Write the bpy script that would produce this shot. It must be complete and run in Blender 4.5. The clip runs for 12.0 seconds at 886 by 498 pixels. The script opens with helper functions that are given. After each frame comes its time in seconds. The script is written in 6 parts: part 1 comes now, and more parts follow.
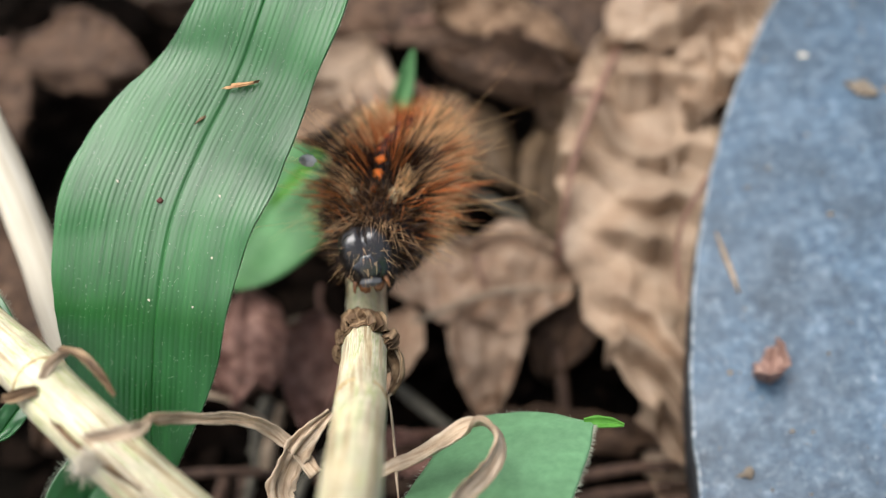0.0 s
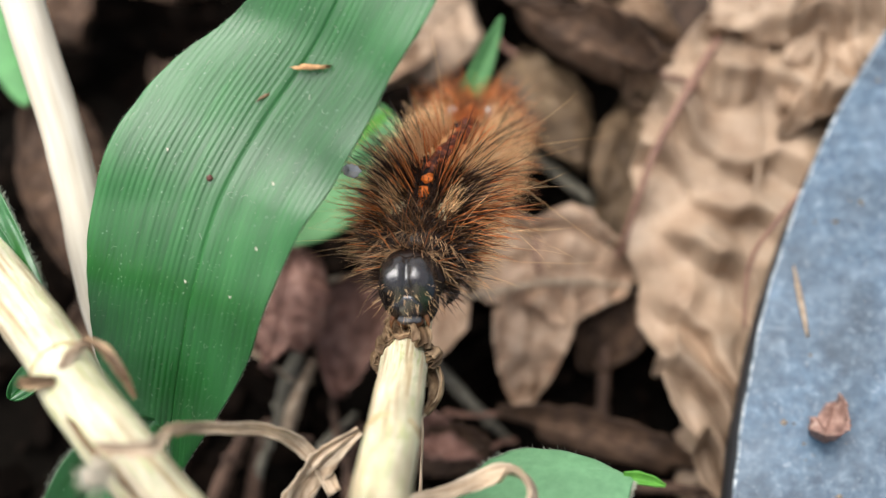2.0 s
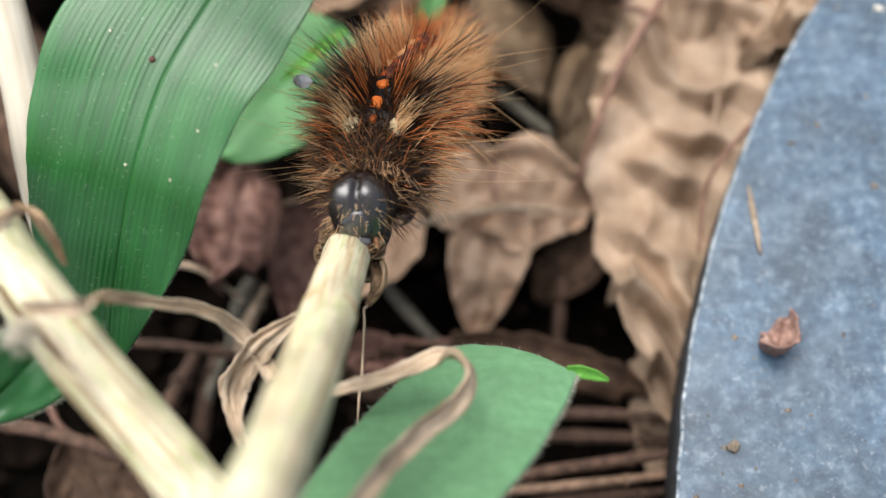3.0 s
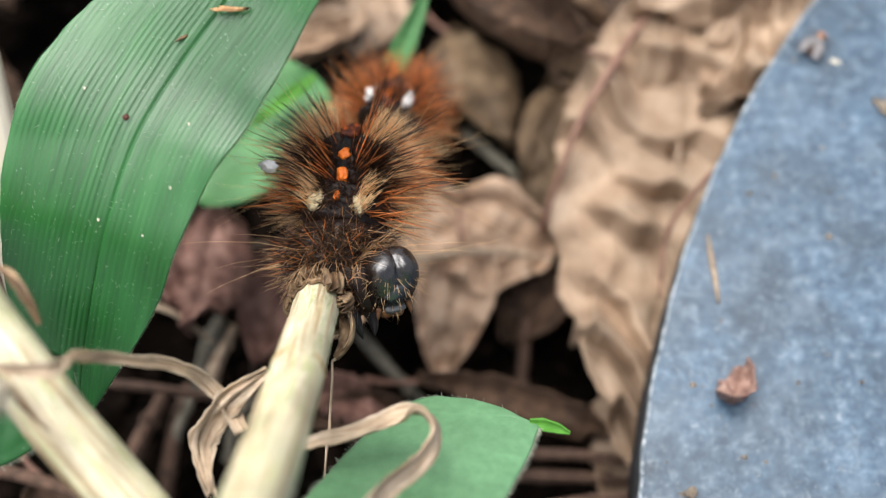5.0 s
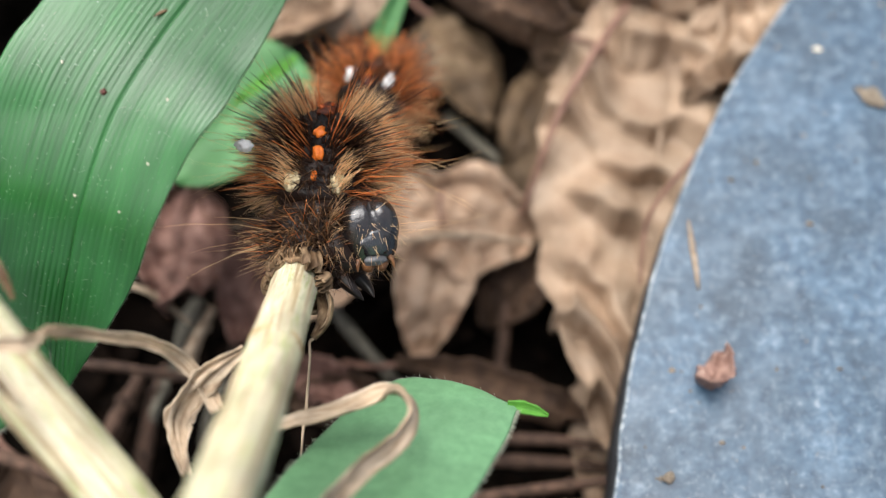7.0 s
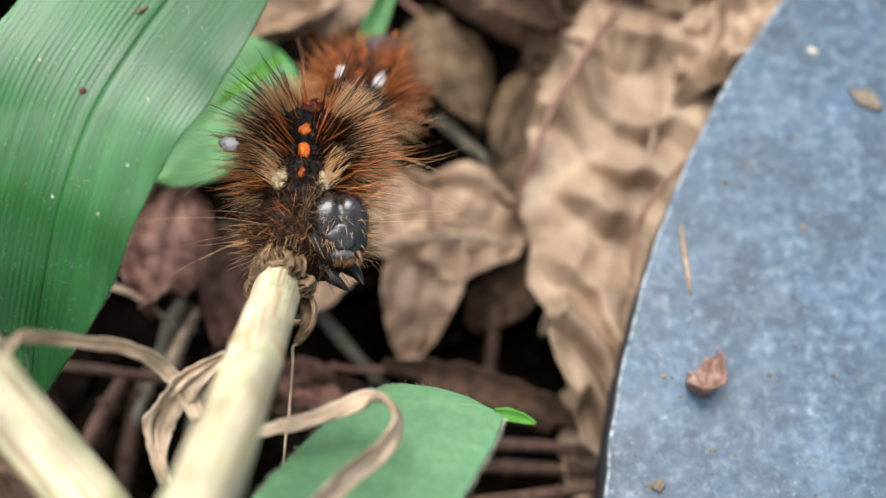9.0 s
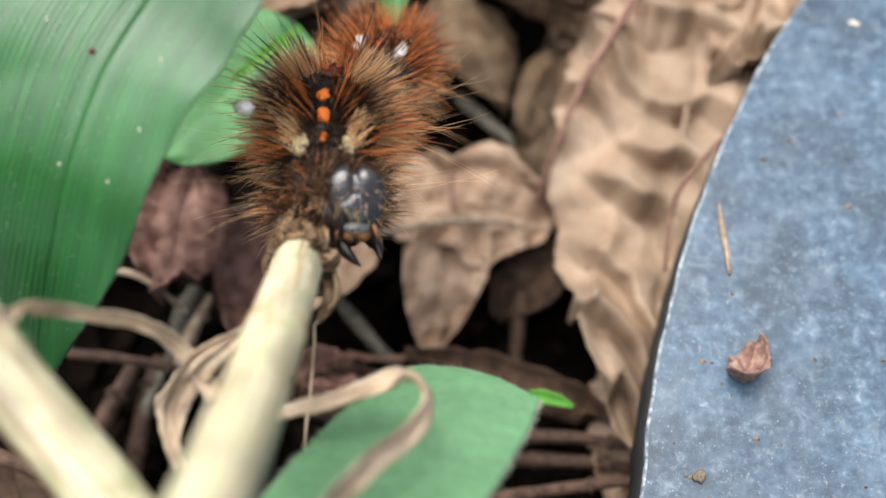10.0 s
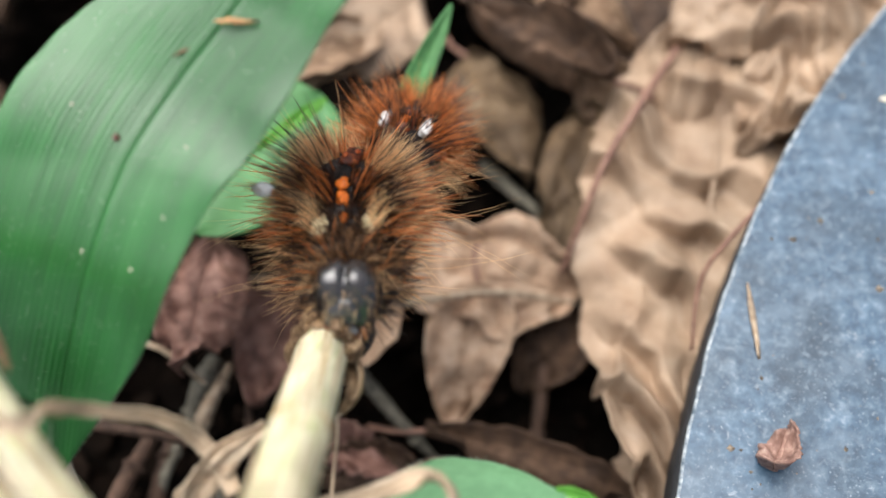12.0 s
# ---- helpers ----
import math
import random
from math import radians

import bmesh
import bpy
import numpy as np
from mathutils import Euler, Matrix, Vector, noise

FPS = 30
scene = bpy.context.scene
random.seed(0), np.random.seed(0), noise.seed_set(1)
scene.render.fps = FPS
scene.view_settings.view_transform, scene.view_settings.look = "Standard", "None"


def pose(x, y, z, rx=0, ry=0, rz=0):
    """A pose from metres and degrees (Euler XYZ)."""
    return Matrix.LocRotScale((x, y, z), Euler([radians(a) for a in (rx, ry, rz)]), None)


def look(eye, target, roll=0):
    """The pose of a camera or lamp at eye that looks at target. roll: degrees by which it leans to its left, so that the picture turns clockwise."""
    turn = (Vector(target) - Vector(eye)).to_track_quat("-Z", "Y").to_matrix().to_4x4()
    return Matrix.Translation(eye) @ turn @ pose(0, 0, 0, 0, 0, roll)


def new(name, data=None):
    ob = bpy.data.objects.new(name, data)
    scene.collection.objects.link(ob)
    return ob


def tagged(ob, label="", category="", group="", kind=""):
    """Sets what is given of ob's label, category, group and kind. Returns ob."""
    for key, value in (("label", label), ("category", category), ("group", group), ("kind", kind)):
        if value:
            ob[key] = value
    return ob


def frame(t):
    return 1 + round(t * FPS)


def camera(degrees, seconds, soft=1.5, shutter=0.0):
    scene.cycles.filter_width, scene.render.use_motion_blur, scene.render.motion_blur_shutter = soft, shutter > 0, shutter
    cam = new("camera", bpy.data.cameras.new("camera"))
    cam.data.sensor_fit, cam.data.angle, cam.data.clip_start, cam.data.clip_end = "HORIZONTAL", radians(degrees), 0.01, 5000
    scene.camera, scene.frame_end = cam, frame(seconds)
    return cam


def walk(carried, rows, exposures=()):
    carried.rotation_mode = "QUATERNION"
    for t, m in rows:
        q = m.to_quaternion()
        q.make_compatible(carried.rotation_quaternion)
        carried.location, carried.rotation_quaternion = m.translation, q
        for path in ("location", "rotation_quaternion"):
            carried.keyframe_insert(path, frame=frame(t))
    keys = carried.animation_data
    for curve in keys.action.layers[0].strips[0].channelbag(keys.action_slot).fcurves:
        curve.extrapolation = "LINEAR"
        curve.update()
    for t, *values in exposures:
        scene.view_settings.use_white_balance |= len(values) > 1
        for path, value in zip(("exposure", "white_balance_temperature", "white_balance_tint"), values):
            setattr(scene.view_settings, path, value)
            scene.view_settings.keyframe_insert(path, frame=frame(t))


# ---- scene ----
# Built in centimetres: CM turns them into metres.
CM = 0.01
cam = camera(40.0, 12.0, soft=1.2)
cam.data.dof.use_dof = True
cam.data.dof.focus_distance = 10.5 * CM
cam.data.dof.aperture_fstop = 15.0
# seconds, place in centimetres, turn in degrees
PATH = [
    (0, -0.331, -7.630, 14.904, 29.88, 5.40, -8.89),
    (0.5, 0.350, -6.994, 14.525, 27.90, 5.35, -5.12),
    (1, 0.255, -6.156, 14.813, 25.98, 4.56, -2.60),
    (1.5, -0.266, -6.376, 14.572, 25.37, 4.00, -1.24),
    (2, -0.312, -6.163, 14.827, 24.41, 3.61, -0.49),
    (2.5, -0.027, -6.656, 14.535, 24.64, 3.12, -0.11),
    (3, -0.025, -7.020, 14.274, 24.97, 2.45, 0.13),
    (3.2, -0.001, -6.895, 14.373, 25.11, 2.37, 0.01),
    (4.8, -0.032, -6.827, 14.600, 25.03, 0.92, -0.13),
    (5, -0.012, -6.774, 14.672, 25.37, 0.86, -0.17),
    (5.5, 0.015, -6.607, 14.794, 25.17, 0.64, -0.07),
    (6, 0.012, -6.715, 14.704, 24.93, 0.45, 0.06),
    (6.5, 0.000, -6.808, 14.600, 24.95, -0.00, 0.00),
    (7, 0.005, -6.834, 14.574, 24.99, -0.20, 0.07),
    (7.5, -0.008, -6.915, 14.459, 24.93, -0.57, 0.04),
    (9.5, 0.082, -6.653, 14.372, 24.85, -0.53, 0.24),
    (10, -0.116, -6.716, 13.732, 25.36, -0.29, 0.32),
    (10.5, -0.131, -6.516, 13.411, 26.26, 0.22, 0.56),
    (11, -0.072, -6.358, 13.303, 26.74, 0.48, 0.74),
    (11.5, -0.206, -6.290, 13.284, 26.83, 0.27, 0.90),
    (12, -0.220, -6.219, 13.787, 26.72, 0.01, 1.21),
]
# stops: the picture brightens a little after the first seconds
EXPOSURES = [(0.0, 0.85), (0.5, 1.0), (1.5, 1.03), (3.2, 0.95), (6.0, 1.06), (12.0, 1.06)]
walk(cam, [(t, pose(x * CM, y * CM, z * CM, a, b, c)) for t, x, y, z, a, b, c in PATH], EXPOSURES)

# ---- light: a bright overcast sky with a weak, wide sun ----
world = bpy.data.worlds.new("world")
scene.world = world
world.use_nodes = True
wn = world.node_tree.nodes
sky = wn.new("ShaderNodeTexSky")
sky.sky_type = "NISHITA"
sky.sun_disc = False
sky.sun_elevation = radians(67)
sky.sun_rotation = radians(-50)
sky.air_density = 1.0
sky.dust_density = 4.0
sky.ozone_density = 0.6
wn["Background"].inputs["Strength"].default_value = 0.1
veil = wn.new("ShaderNodeHueSaturation")  # thin cloud: the blue is washed out
veil.inputs["Saturation"].default_value = 0.45
world.node_tree.links.new(sky.outputs["Color"], veil.inputs["Color"])
world.node_tree.links.new(veil.outputs["Color"], wn["Background"].inputs["Color"])
sun = new("sun", bpy.data.lights.new("sun", "SUN"))
sun.data.energy = 2.2
sun.data.angle = radians(66)
sun.data.color = (1.0, 0.985, 0.96)
sun.matrix_world = look((-0.3, 0.25, 0.92), (0, 0, 0))


# ---- materials ----
def material(name, stops, size, rough=0.7, bump=0.3, coords="Object", stretch=(1, 1, 1), spots=None, vary=0.15,
             island=False, spec=0.4, blotch=0.0, blotch_size=0.5, through_light=0.0, coat=0.0, detail=6.0, bump_size=None, cells=0.0, ior=1.5):
    """A surface with grain of the given size in centimetres, coloured by stops; blotch darkens it in larger patches."""
    m = bpy.data.materials.new(name)
    m.use_nodes = True
    nodes, links = m.node_tree.nodes, m.node_tree.links
    bsdf = nodes["Principled BSDF"]
    where = nodes.new("ShaderNodeTexCoord")
    mapping = nodes.new("ShaderNodeMapping")
    mapping.inputs["Scale"].default_value = stretch
    links.new(where.outputs[coords], mapping.inputs["Vector"])
    scale = 1 / (size * CM)
    grain = nodes.new("ShaderNodeTexNoise")
    grain.inputs["Scale"].default_value = scale if coords == "Object" else 1 / size
    grain.inputs["Detail"].default_value = detail
    grain.inputs["Roughness"].default_value = 0.6
    links.new(mapping.outputs["Vector"], grain.inputs["Vector"])
    ramp = nodes.new("ShaderNodeValToRGB")
    while len(ramp.color_ramp.elements) < len(stops):
        ramp.color_ramp.elements.new(0.5)
    for e, (p, c) in zip(ramp.color_ramp.elements, stops):
        e.position, e.color = p, (*c, 1)
    links.new(grain.outputs["Fac"], ramp.inputs["Fac"])
    colour = ramp.outputs["Color"]
    if blotch:
        wide = nodes.new("ShaderNodeTexNoise")
        wide.inputs["Scale"].default_value = 1 / (blotch_size * CM)
        wide.inputs["Detail"].default_value = 3
        links.new(where.outputs["Object"], wide.inputs["Vector"])
        span = nodes.new("ShaderNodeMapRange")
        span.inputs["From Min"].default_value, span.inputs["From Max"].default_value = 0.35, 0.65
        span.inputs["To Min"].default_value, span.inputs["To Max"].default_value = 1 - blotch, 1 + blotch * 0.5
        links.new(wide.outputs["Fac"], span.inputs["Value"])
        mix = nodes.new("ShaderNodeMix")
        mix.data_type, mix.blend_type = "RGBA", "MULTIPLY"
        mix.inputs["Factor"].default_value = 1
        links.new(colour, mix.inputs["A"])
        links.new(span.outputs["Result"], mix.inputs["B"])
        colour = mix.outputs["Result"]
    if spots:
        limit, tint, dot = spots
        grid_tex = nodes.new("ShaderNodeTexVoronoi")
        grid_tex.inputs["Scale"].default_value = 1 / (dot * CM)
        links.new(where.outputs["Object"], grid_tex.inputs["Vector"])
        test = nodes.new("ShaderNodeMapRange")
        test.inputs["From Min"].default_value, test.inputs["From Max"].default_value = limit, limit * 0.5
        links.new(grid_tex.outputs["Distance"], test.inputs["Value"])
        patch = nodes.new("ShaderNodeTexNoise")
        patch.inputs["Scale"].default_value = 0.3 / (dot * CM)
        links.new(where.outputs["Object"], patch.inputs["Vector"])
        keep = nodes.new("ShaderNodeMapRange")
        keep.inputs["From Min"].default_value, keep.inputs["From Max"].default_value = 0.48, 0.6
        links.new(patch.outputs["Fac"], keep.inputs["Value"])
        both = nodes.new("ShaderNodeMath")
        both.operation = "MULTIPLY"
        links.new(test.outputs["Result"], both.inputs[0])
        links.new(keep.outputs["Result"], both.inputs[1])
        mix = nodes.new("ShaderNodeMix")
        mix.data_type = "RGBA"
        links.new(both.outputs["Value"], mix.inputs["Factor"])
        links.new(colour, mix.inputs["A"])
        mix.inputs["B"].default_value = (*tint, 1)
        colour = mix.outputs["Result"]
    if vary:
        if island:
            source = nodes.new("ShaderNodeNewGeometry").outputs["Random Per Island"]
        else:
            source = nodes.new("ShaderNodeObjectInfo").outputs["Random"]
        span = nodes.new("ShaderNodeMapRange")
        span.inputs["To Min"].default_value, span.inputs["To Max"].default_value = 1 - vary, 1 + vary
        links.new(source, span.inputs["Value"])
        hsv = nodes.new("ShaderNodeHueSaturation")
        links.new(span.outputs["Result"], hsv.inputs["Value"])
        links.new(colour, hsv.inputs["Color"])
        colour = hsv.outputs["Color"]
    links.new(colour, bsdf.inputs["Base Color"])
    bsdf.inputs["Roughness"].default_value = rough
    bsdf.inputs["Specular IOR Level"].default_value = spec
    bsdf.inputs["IOR"].default_value = ior
    bsdf.inputs["Coat Weight"].default_value = coat
    bsdf.inputs["Coat Roughness"].default_value = 0.15
    if bump:
        relief = nodes.new("ShaderNodeBump")
        relief.inputs["Strength"].default_value = bump
        relief.inputs["Distance"].default_value = (bump_size or size * 0.25) * CM
        links.new(grain.outputs["Fac"], relief.inputs["Height"])
        normal = relief.outputs["Normal"]
        if cells:
            net = nodes.new("ShaderNodeTexVoronoi")
            net.feature = "DISTANCE_TO_EDGE"
            net.inputs["Scale"].default_value = 1 / (cells * CM)
            links.new(where.outputs["Object"], net.inputs["Vector"])
            vein = nodes.new("ShaderNodeMapRange")
            vein.inputs["From Max"].default_value = 0.12
            vein.inputs["To Min"].default_value, vein.inputs["To Max"].default_value = 1.0, 0.0
            links.new(net.outputs["Distance"], vein.inputs["Value"])
            fine = nodes.new("ShaderNodeBump")
            fine.inputs["Strength"].default_value = 0.5
            fine.inputs["Distance"].default_value = cells * 0.08 * CM
            links.new(vein.outputs["Result"], fine.inputs["Height"])
            links.new(normal, fine.inputs["Normal"])
            normal = fine.outputs["Normal"]
        links.new(normal, bsdf.inputs["Normal"])
    if through_light:
        thin = nodes.new("ShaderNodeBsdfTranslucent")
        links.new(colour, thin.inputs["Color"])
        blend = nodes.new("ShaderNodeMixShader")
        blend.inputs["Fac"].default_value = through_light
        links.new(bsdf.outputs["BSDF"], blend.inputs[1])
        links.new(thin.outputs["BSDF"], blend.inputs[2])
        links.new(blend.outputs["Shader"], nodes["Material Output"].inputs["Surface"])
    return m


# soil and litter: base colours near black, with the shade between leaves painted in
SHADED_SOIL = material("soil", [(0.3, (0.0018, 0.0015, 0.0012)), (0.7, (0.006, 0.0047, 0.0036))], 0.12, 1.0, 0.8, vary=0, spec=0.03)
SHADED_LITTER = material("litter", [(0.25, (0.0018, 0.0012, 0.0009)), (0.5, (0.005, 0.0034, 0.0025)), (0.8, (0.016, 0.01, 0.007))], 0.25, 1.0, 0.5, island=True, vary=0.5, spec=0.03)
DRY_TAN = material("dry_leaf_tan", [(0.28, (0.245, 0.157, 0.1)), (0.5, (0.375, 0.265, 0.18)), (0.8, (0.5, 0.385, 0.285))], 0.5, 0.6, 0.25, blotch=0.22, blotch_size=1.2, through_light=0.06, vary=0.1, cells=0.1)
DRY_PINK = material("dry_leaf_pinkish", [(0.28, (0.31, 0.178, 0.108)), (0.5, (0.51, 0.345, 0.23)), (0.75, (0.68, 0.51, 0.375))], 0.25, 0.6, 0.4, blotch=0.3, blotch_size=0.6, through_light=0.12, vary=0.1, cells=0.13)
DRY_OLIVE = material("dry_leaf_olive", [(0.28, (0.05, 0.028, 0.013)), (0.5, (0.11, 0.069, 0.035)), (0.75, (0.24, 0.165, 0.095))], 0.3, 0.7, 0.4, blotch=0.3, blotch_size=0.7, through_light=0.1, vary=0.1, cells=0.12)
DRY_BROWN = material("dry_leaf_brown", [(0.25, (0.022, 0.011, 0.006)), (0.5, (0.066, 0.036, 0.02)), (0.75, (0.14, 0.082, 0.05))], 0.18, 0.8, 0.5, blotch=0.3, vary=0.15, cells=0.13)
DRY_MID = material("dry_leaf_mid_brown", [(0.28, (0.08, 0.043, 0.024)), (0.5, (0.19, 0.118, 0.07)), (0.75, (0.33, 0.225, 0.145))], 0.16, 0.75, 0.6, blotch=0.35, blotch_size=0.5, through_light=0.1, vary=0.15, cells=0.12)
FLY_GREY = material("fly_body", [(0.3, (0.05, 0.045, 0.045)), (0.7, (0.3, 0.28, 0.28))], 0.03, 0.5, 0.3, vary=0)
FLY_ORANGE = material("fly_orange", [(0.3, (0.25, 0.09, 0.03)), (0.7, (0.45, 0.2, 0.08))], 0.03, 0.5, 0.3, vary=0)
DRY_RED = material("dry_leaf_reddish", [(0.25, (0.06, 0.027, 0.02)), (0.5, (0.19, 0.096, 0.072)), (0.8, (0.36, 0.22, 0.175))], 0.15, 0.7, 0.5, blotch=0.3, vary=0.12)
TWIG_PALE = material("pale_twig", [(0.3, (0.2, 0.13, 0.08)), (0.7, (0.5, 0.4, 0.29))], 0.1, 0.8, 0.5, blotch=0.3)
TWIG_BROWN = material("brown_twig", [(0.3, (0.035, 0.019, 0.012)), (0.7, (0.13, 0.075, 0.05))], 0.1, 0.8, 0.6, blotch=0.3)
TWIG_TAN = material("light_brown_twig", [(0.3, (0.15, 0.085, 0.05)), (0.7, (0.36, 0.24, 0.16))], 0.1, 0.7, 0.4, blotch=0.3)
TWIG_GREY = material("grey_twig", [(0.3, (0.06, 0.055, 0.04)), (0.7, (0.2, 0.18, 0.14))], 0.1, 0.85, 0.5, blotch=0.3)
STALK_RED = material("reddish_stalk", [(0.3, (0.12, 0.055, 0.04)), (0.7, (0.3, 0.17, 0.12))], 0.1, 0.6, 0.3)
STRAW = material("straw_stem", [(0.35, (0.34, 0.24, 0.13)), (0.42, (0.54, 0.44, 0.27)), (0.47, (0.74, 0.68, 0.5)), (0.51, (0.4, 0.43, 0.17)), (0.545, (0.76, 0.71, 0.55)), (0.59, (0.58, 0.48, 0.32)), (0.66, (0.4, 0.3, 0.18))], 0.075, 0.42, 0.7, coords="UV", stretch=(1.0, 0.035, 1), blotch=0.24, blotch_size=0.35, vary=0, spec=0.35, coat=0.05, spots=(0.1, (0.26, 0.15, 0.07), 0.12), detail=8)
STRAW_WHITE = material("bleached_straw", [(0.3, (0.55, 0.48, 0.36)), (0.7, (0.72, 0.67, 0.56))], 0.12, 0.5, 0.2, coords="UV", stretch=(1.0, 0.06, 1), vary=0)
NODE_TAN = material("stem_joint", [(0.3, (0.3, 0.2, 0.09)), (0.7, (0.62, 0.48, 0.27))], 0.12, 0.6, 0.4, vary=0)
BRACT = material("dry_sheath", [(0.3, (0.27, 0.17, 0.1)), (0.45, (0.5, 0.37, 0.25)), (0.6, (0.65, 0.52, 0.38)), (0.8, (0.78, 0.66, 0.52))], 0.035, 0.7, 0.5, coords="UV", stretch=(1.0, 0.06, 1), blotch=0.35, blotch_size=0.25, through_light=0.15, vary=0)
BRACT_DARK = material("brown_torn_sheath", [(0.3, (0.03, 0.015, 0.007)), (0.48, (0.13, 0.075, 0.036)), (0.62, (0.34, 0.23, 0.13)), (0.75, (0.5, 0.38, 0.24))], 0.05, 0.7, 0.5, coords="UV", stretch=(1.0, 0.12, 1), blotch=0.3, blotch_size=0.15, vary=0)
HUSK = material("orange_tan_husk", [(0.3, (0.3, 0.14, 0.05)), (0.7, (0.62, 0.36, 0.17))], 0.05, 0.6, 0.4, vary=0)
GREEN = material("grass_leaf", [(0.3, (0.009, 0.09, 0.013)), (0.55, (0.014, 0.125, 0.02)), (0.8, (0.036, 0.175, 0.04))], 0.12, 0.36, 0.4, coords="UV", stretch=(1.0, 0.05, 1), spots=(0.12, (0.3, 0.42, 0.3), 0.07), blotch=0.25, blotch_size=1.2, through_light=0.12, vary=0, spec=0.85)
GREEN_FLAT = material("broad_green_leaf", [(0.3, (0.105, 0.25, 0.115)), (0.7, (0.15, 0.32, 0.16))], 0.1, 0.5, 0.1, blotch=0.12, through_light=0.2, vary=0.08, spec=0.7)
GREEN_VIVID = material("young_green_leaf", [(0.3, (0.08, 0.27, 0.03)), (0.7, (0.13, 0.38, 0.05))], 0.1, 0.5, 0.2, through_light=0.3, vary=0)
GREEN_BACK = material("green_undergrowth_leaf", [(0.3, (0.075, 0.22, 0.075)), (0.7, (0.11, 0.29, 0.1))], 0.1, 0.55, 0.1, blotch=0.2, through_light=0.15, vary=0.08)
CILIA = material("leaf_hair", [(0.3, (0.4, 0.45, 0.35)), (0.7, (0.6, 0.62, 0.5))], 0.1, 0.5, 0, through_light=0.3, vary=0)
SLAB = material("worn_blue_grey_paint", [(0.34, (0.026, 0.052, 0.088)), (0.45, (0.04, 0.076, 0.12)), (0.54, (0.054, 0.097, 0.146)), (0.63, (0.09, 0.14, 0.194)), (0.75, (0.24, 0.28, 0.315))], 0.13, 0.36, 0.35, blotch=0.4, blotch_size=0.8, vary=0, spec=0.55, detail=15, bump_size=0.02, spots=(0.2, (0.21, 0.255, 0.3), 0.055))


def bloom(m, layers):
    """Lays chalky patches over a paint: size in centimetres, threshold, colour, strength."""
    nodes, links = m.node_tree.nodes, m.node_tree.links
    bsdf = nodes["Principled BSDF"]
    where = nodes.new("ShaderNodeTexCoord")
    colour = bsdf.inputs["Base Color"].links[0].from_socket
    for size, low, tint, strength in layers:
        tex = nodes.new("ShaderNodeTexNoise")
        tex.inputs["Scale"].default_value = 1 / (size * CM)
        tex.inputs["Detail"].default_value = 9
        tex.inputs["Roughness"].default_value = 0.68
        tex.inputs["Distortion"].default_value = 0.6
        links.new(where.outputs["Object"], tex.inputs["Vector"])
        span = nodes.new("ShaderNodeMapRange")
        span.inputs["From Min"].default_value, span.inputs["From Max"].default_value = low, low + 0.16
        span.inputs["To Max"].default_value = strength
        links.new(tex.outputs["Fac"], span.inputs["Value"])
        mix = nodes.new("ShaderNodeMix")
        mix.data_type = "RGBA"
        links.new(span.outputs["Result"], mix.inputs["Factor"])
        links.new(colour, mix.inputs["A"])
        mix.inputs["B"].default_value = (*tint, 1)
        colour = mix.outputs["Result"]
    links.new(colour, bsdf.inputs["Base Color"])


bloom(SLAB, [(0.55, 0.5, (0.11, 0.155, 0.205), 0.5), (0.2, 0.55, (0.19, 0.24, 0.29), 0.65), (0.09, 0.6, (0.36, 0.4, 0.43), 0.8), (0.035, 0.58, (0.3, 0.34, 0.38), 0.7), (0.05, 0.6, (0.02, 0.034, 0.05), 0.6), (0.3, 0.58, (0.016, 0.03, 0.048), 0.6)])
SLAB_EDGE = material("scuffed_rim", [(0.38, (0.06, 0.09, 0.12)), (0.52, (0.25, 0.29, 0.32)), (0.68, (0.55, 0.58, 0.6))], 0.09, 0.6, 0.5, vary=0)
SLAB_SIDE = material("dark_rim_side", [(0.3, (0.01, 0.011, 0.013)), (0.7, (0.03, 0.032, 0.036))], 0.1, 0.7, 0.4, vary=0)
CRUMB = material("soil_crumb", [(0.3, (0.06, 0.045, 0.035)), (0.7, (0.27, 0.22, 0.16))], 0.04, 0.9, 0.6, island=True, vary=0.5)
CRUMB_RED = material("reddish_leaf_crumb", [(0.3, (0.13, 0.065, 0.05)), (0.55, (0.28, 0.17, 0.135)), (0.8, (0.45, 0.33, 0.27))], 0.08, 0.75, 0.6, vary=0)
SPECK_DARK = material("dark_speck", [(0.3, (0.07, 0.025, 0.018)), (0.7, (0.16, 0.06, 0.045))], 0.03, 0.6, 0.4, vary=0)
CHITIN = material("black_head_shell", [(0.3, (0.003, 0.003, 0.004)), (0.7, (0.02, 0.013, 0.01))], 0.09, 0.23, 0.6, vary=0, spec=0.5, bump_size=0.02, ior=1.9)
LEG_BLACK = material("black_leg", [(0.3, (0.003, 0.002, 0.002)), (0.7, (0.014, 0.009, 0.007))], 0.05, 0.35, 0.4, vary=0, spec=0.4)
CHITIN_BROWN = material("brown_mouthpart", [(0.3, (0.05, 0.02, 0.01)), (0.7, (0.3, 0.13, 0.05))], 0.05, 0.35, 0.3, vary=0)
CLYPEUS = material("grey_plate", [(0.3, (0.008, 0.008, 0.01)), (0.7, (0.03, 0.03, 0.034))], 0.07, 0.26, 0.6, vary=0, spec=0.5, bump_size=0.016, ior=2.0)
SKIN = material("caterpillar_skin", [(0.3, (0.006, 0.003, 0.002)), (0.6, (0.018, 0.008, 0.005)), (0.8, (0.05, 0.02, 0.011))], 0.05, 0.45, 0.8, vary=0, spec=0.3)
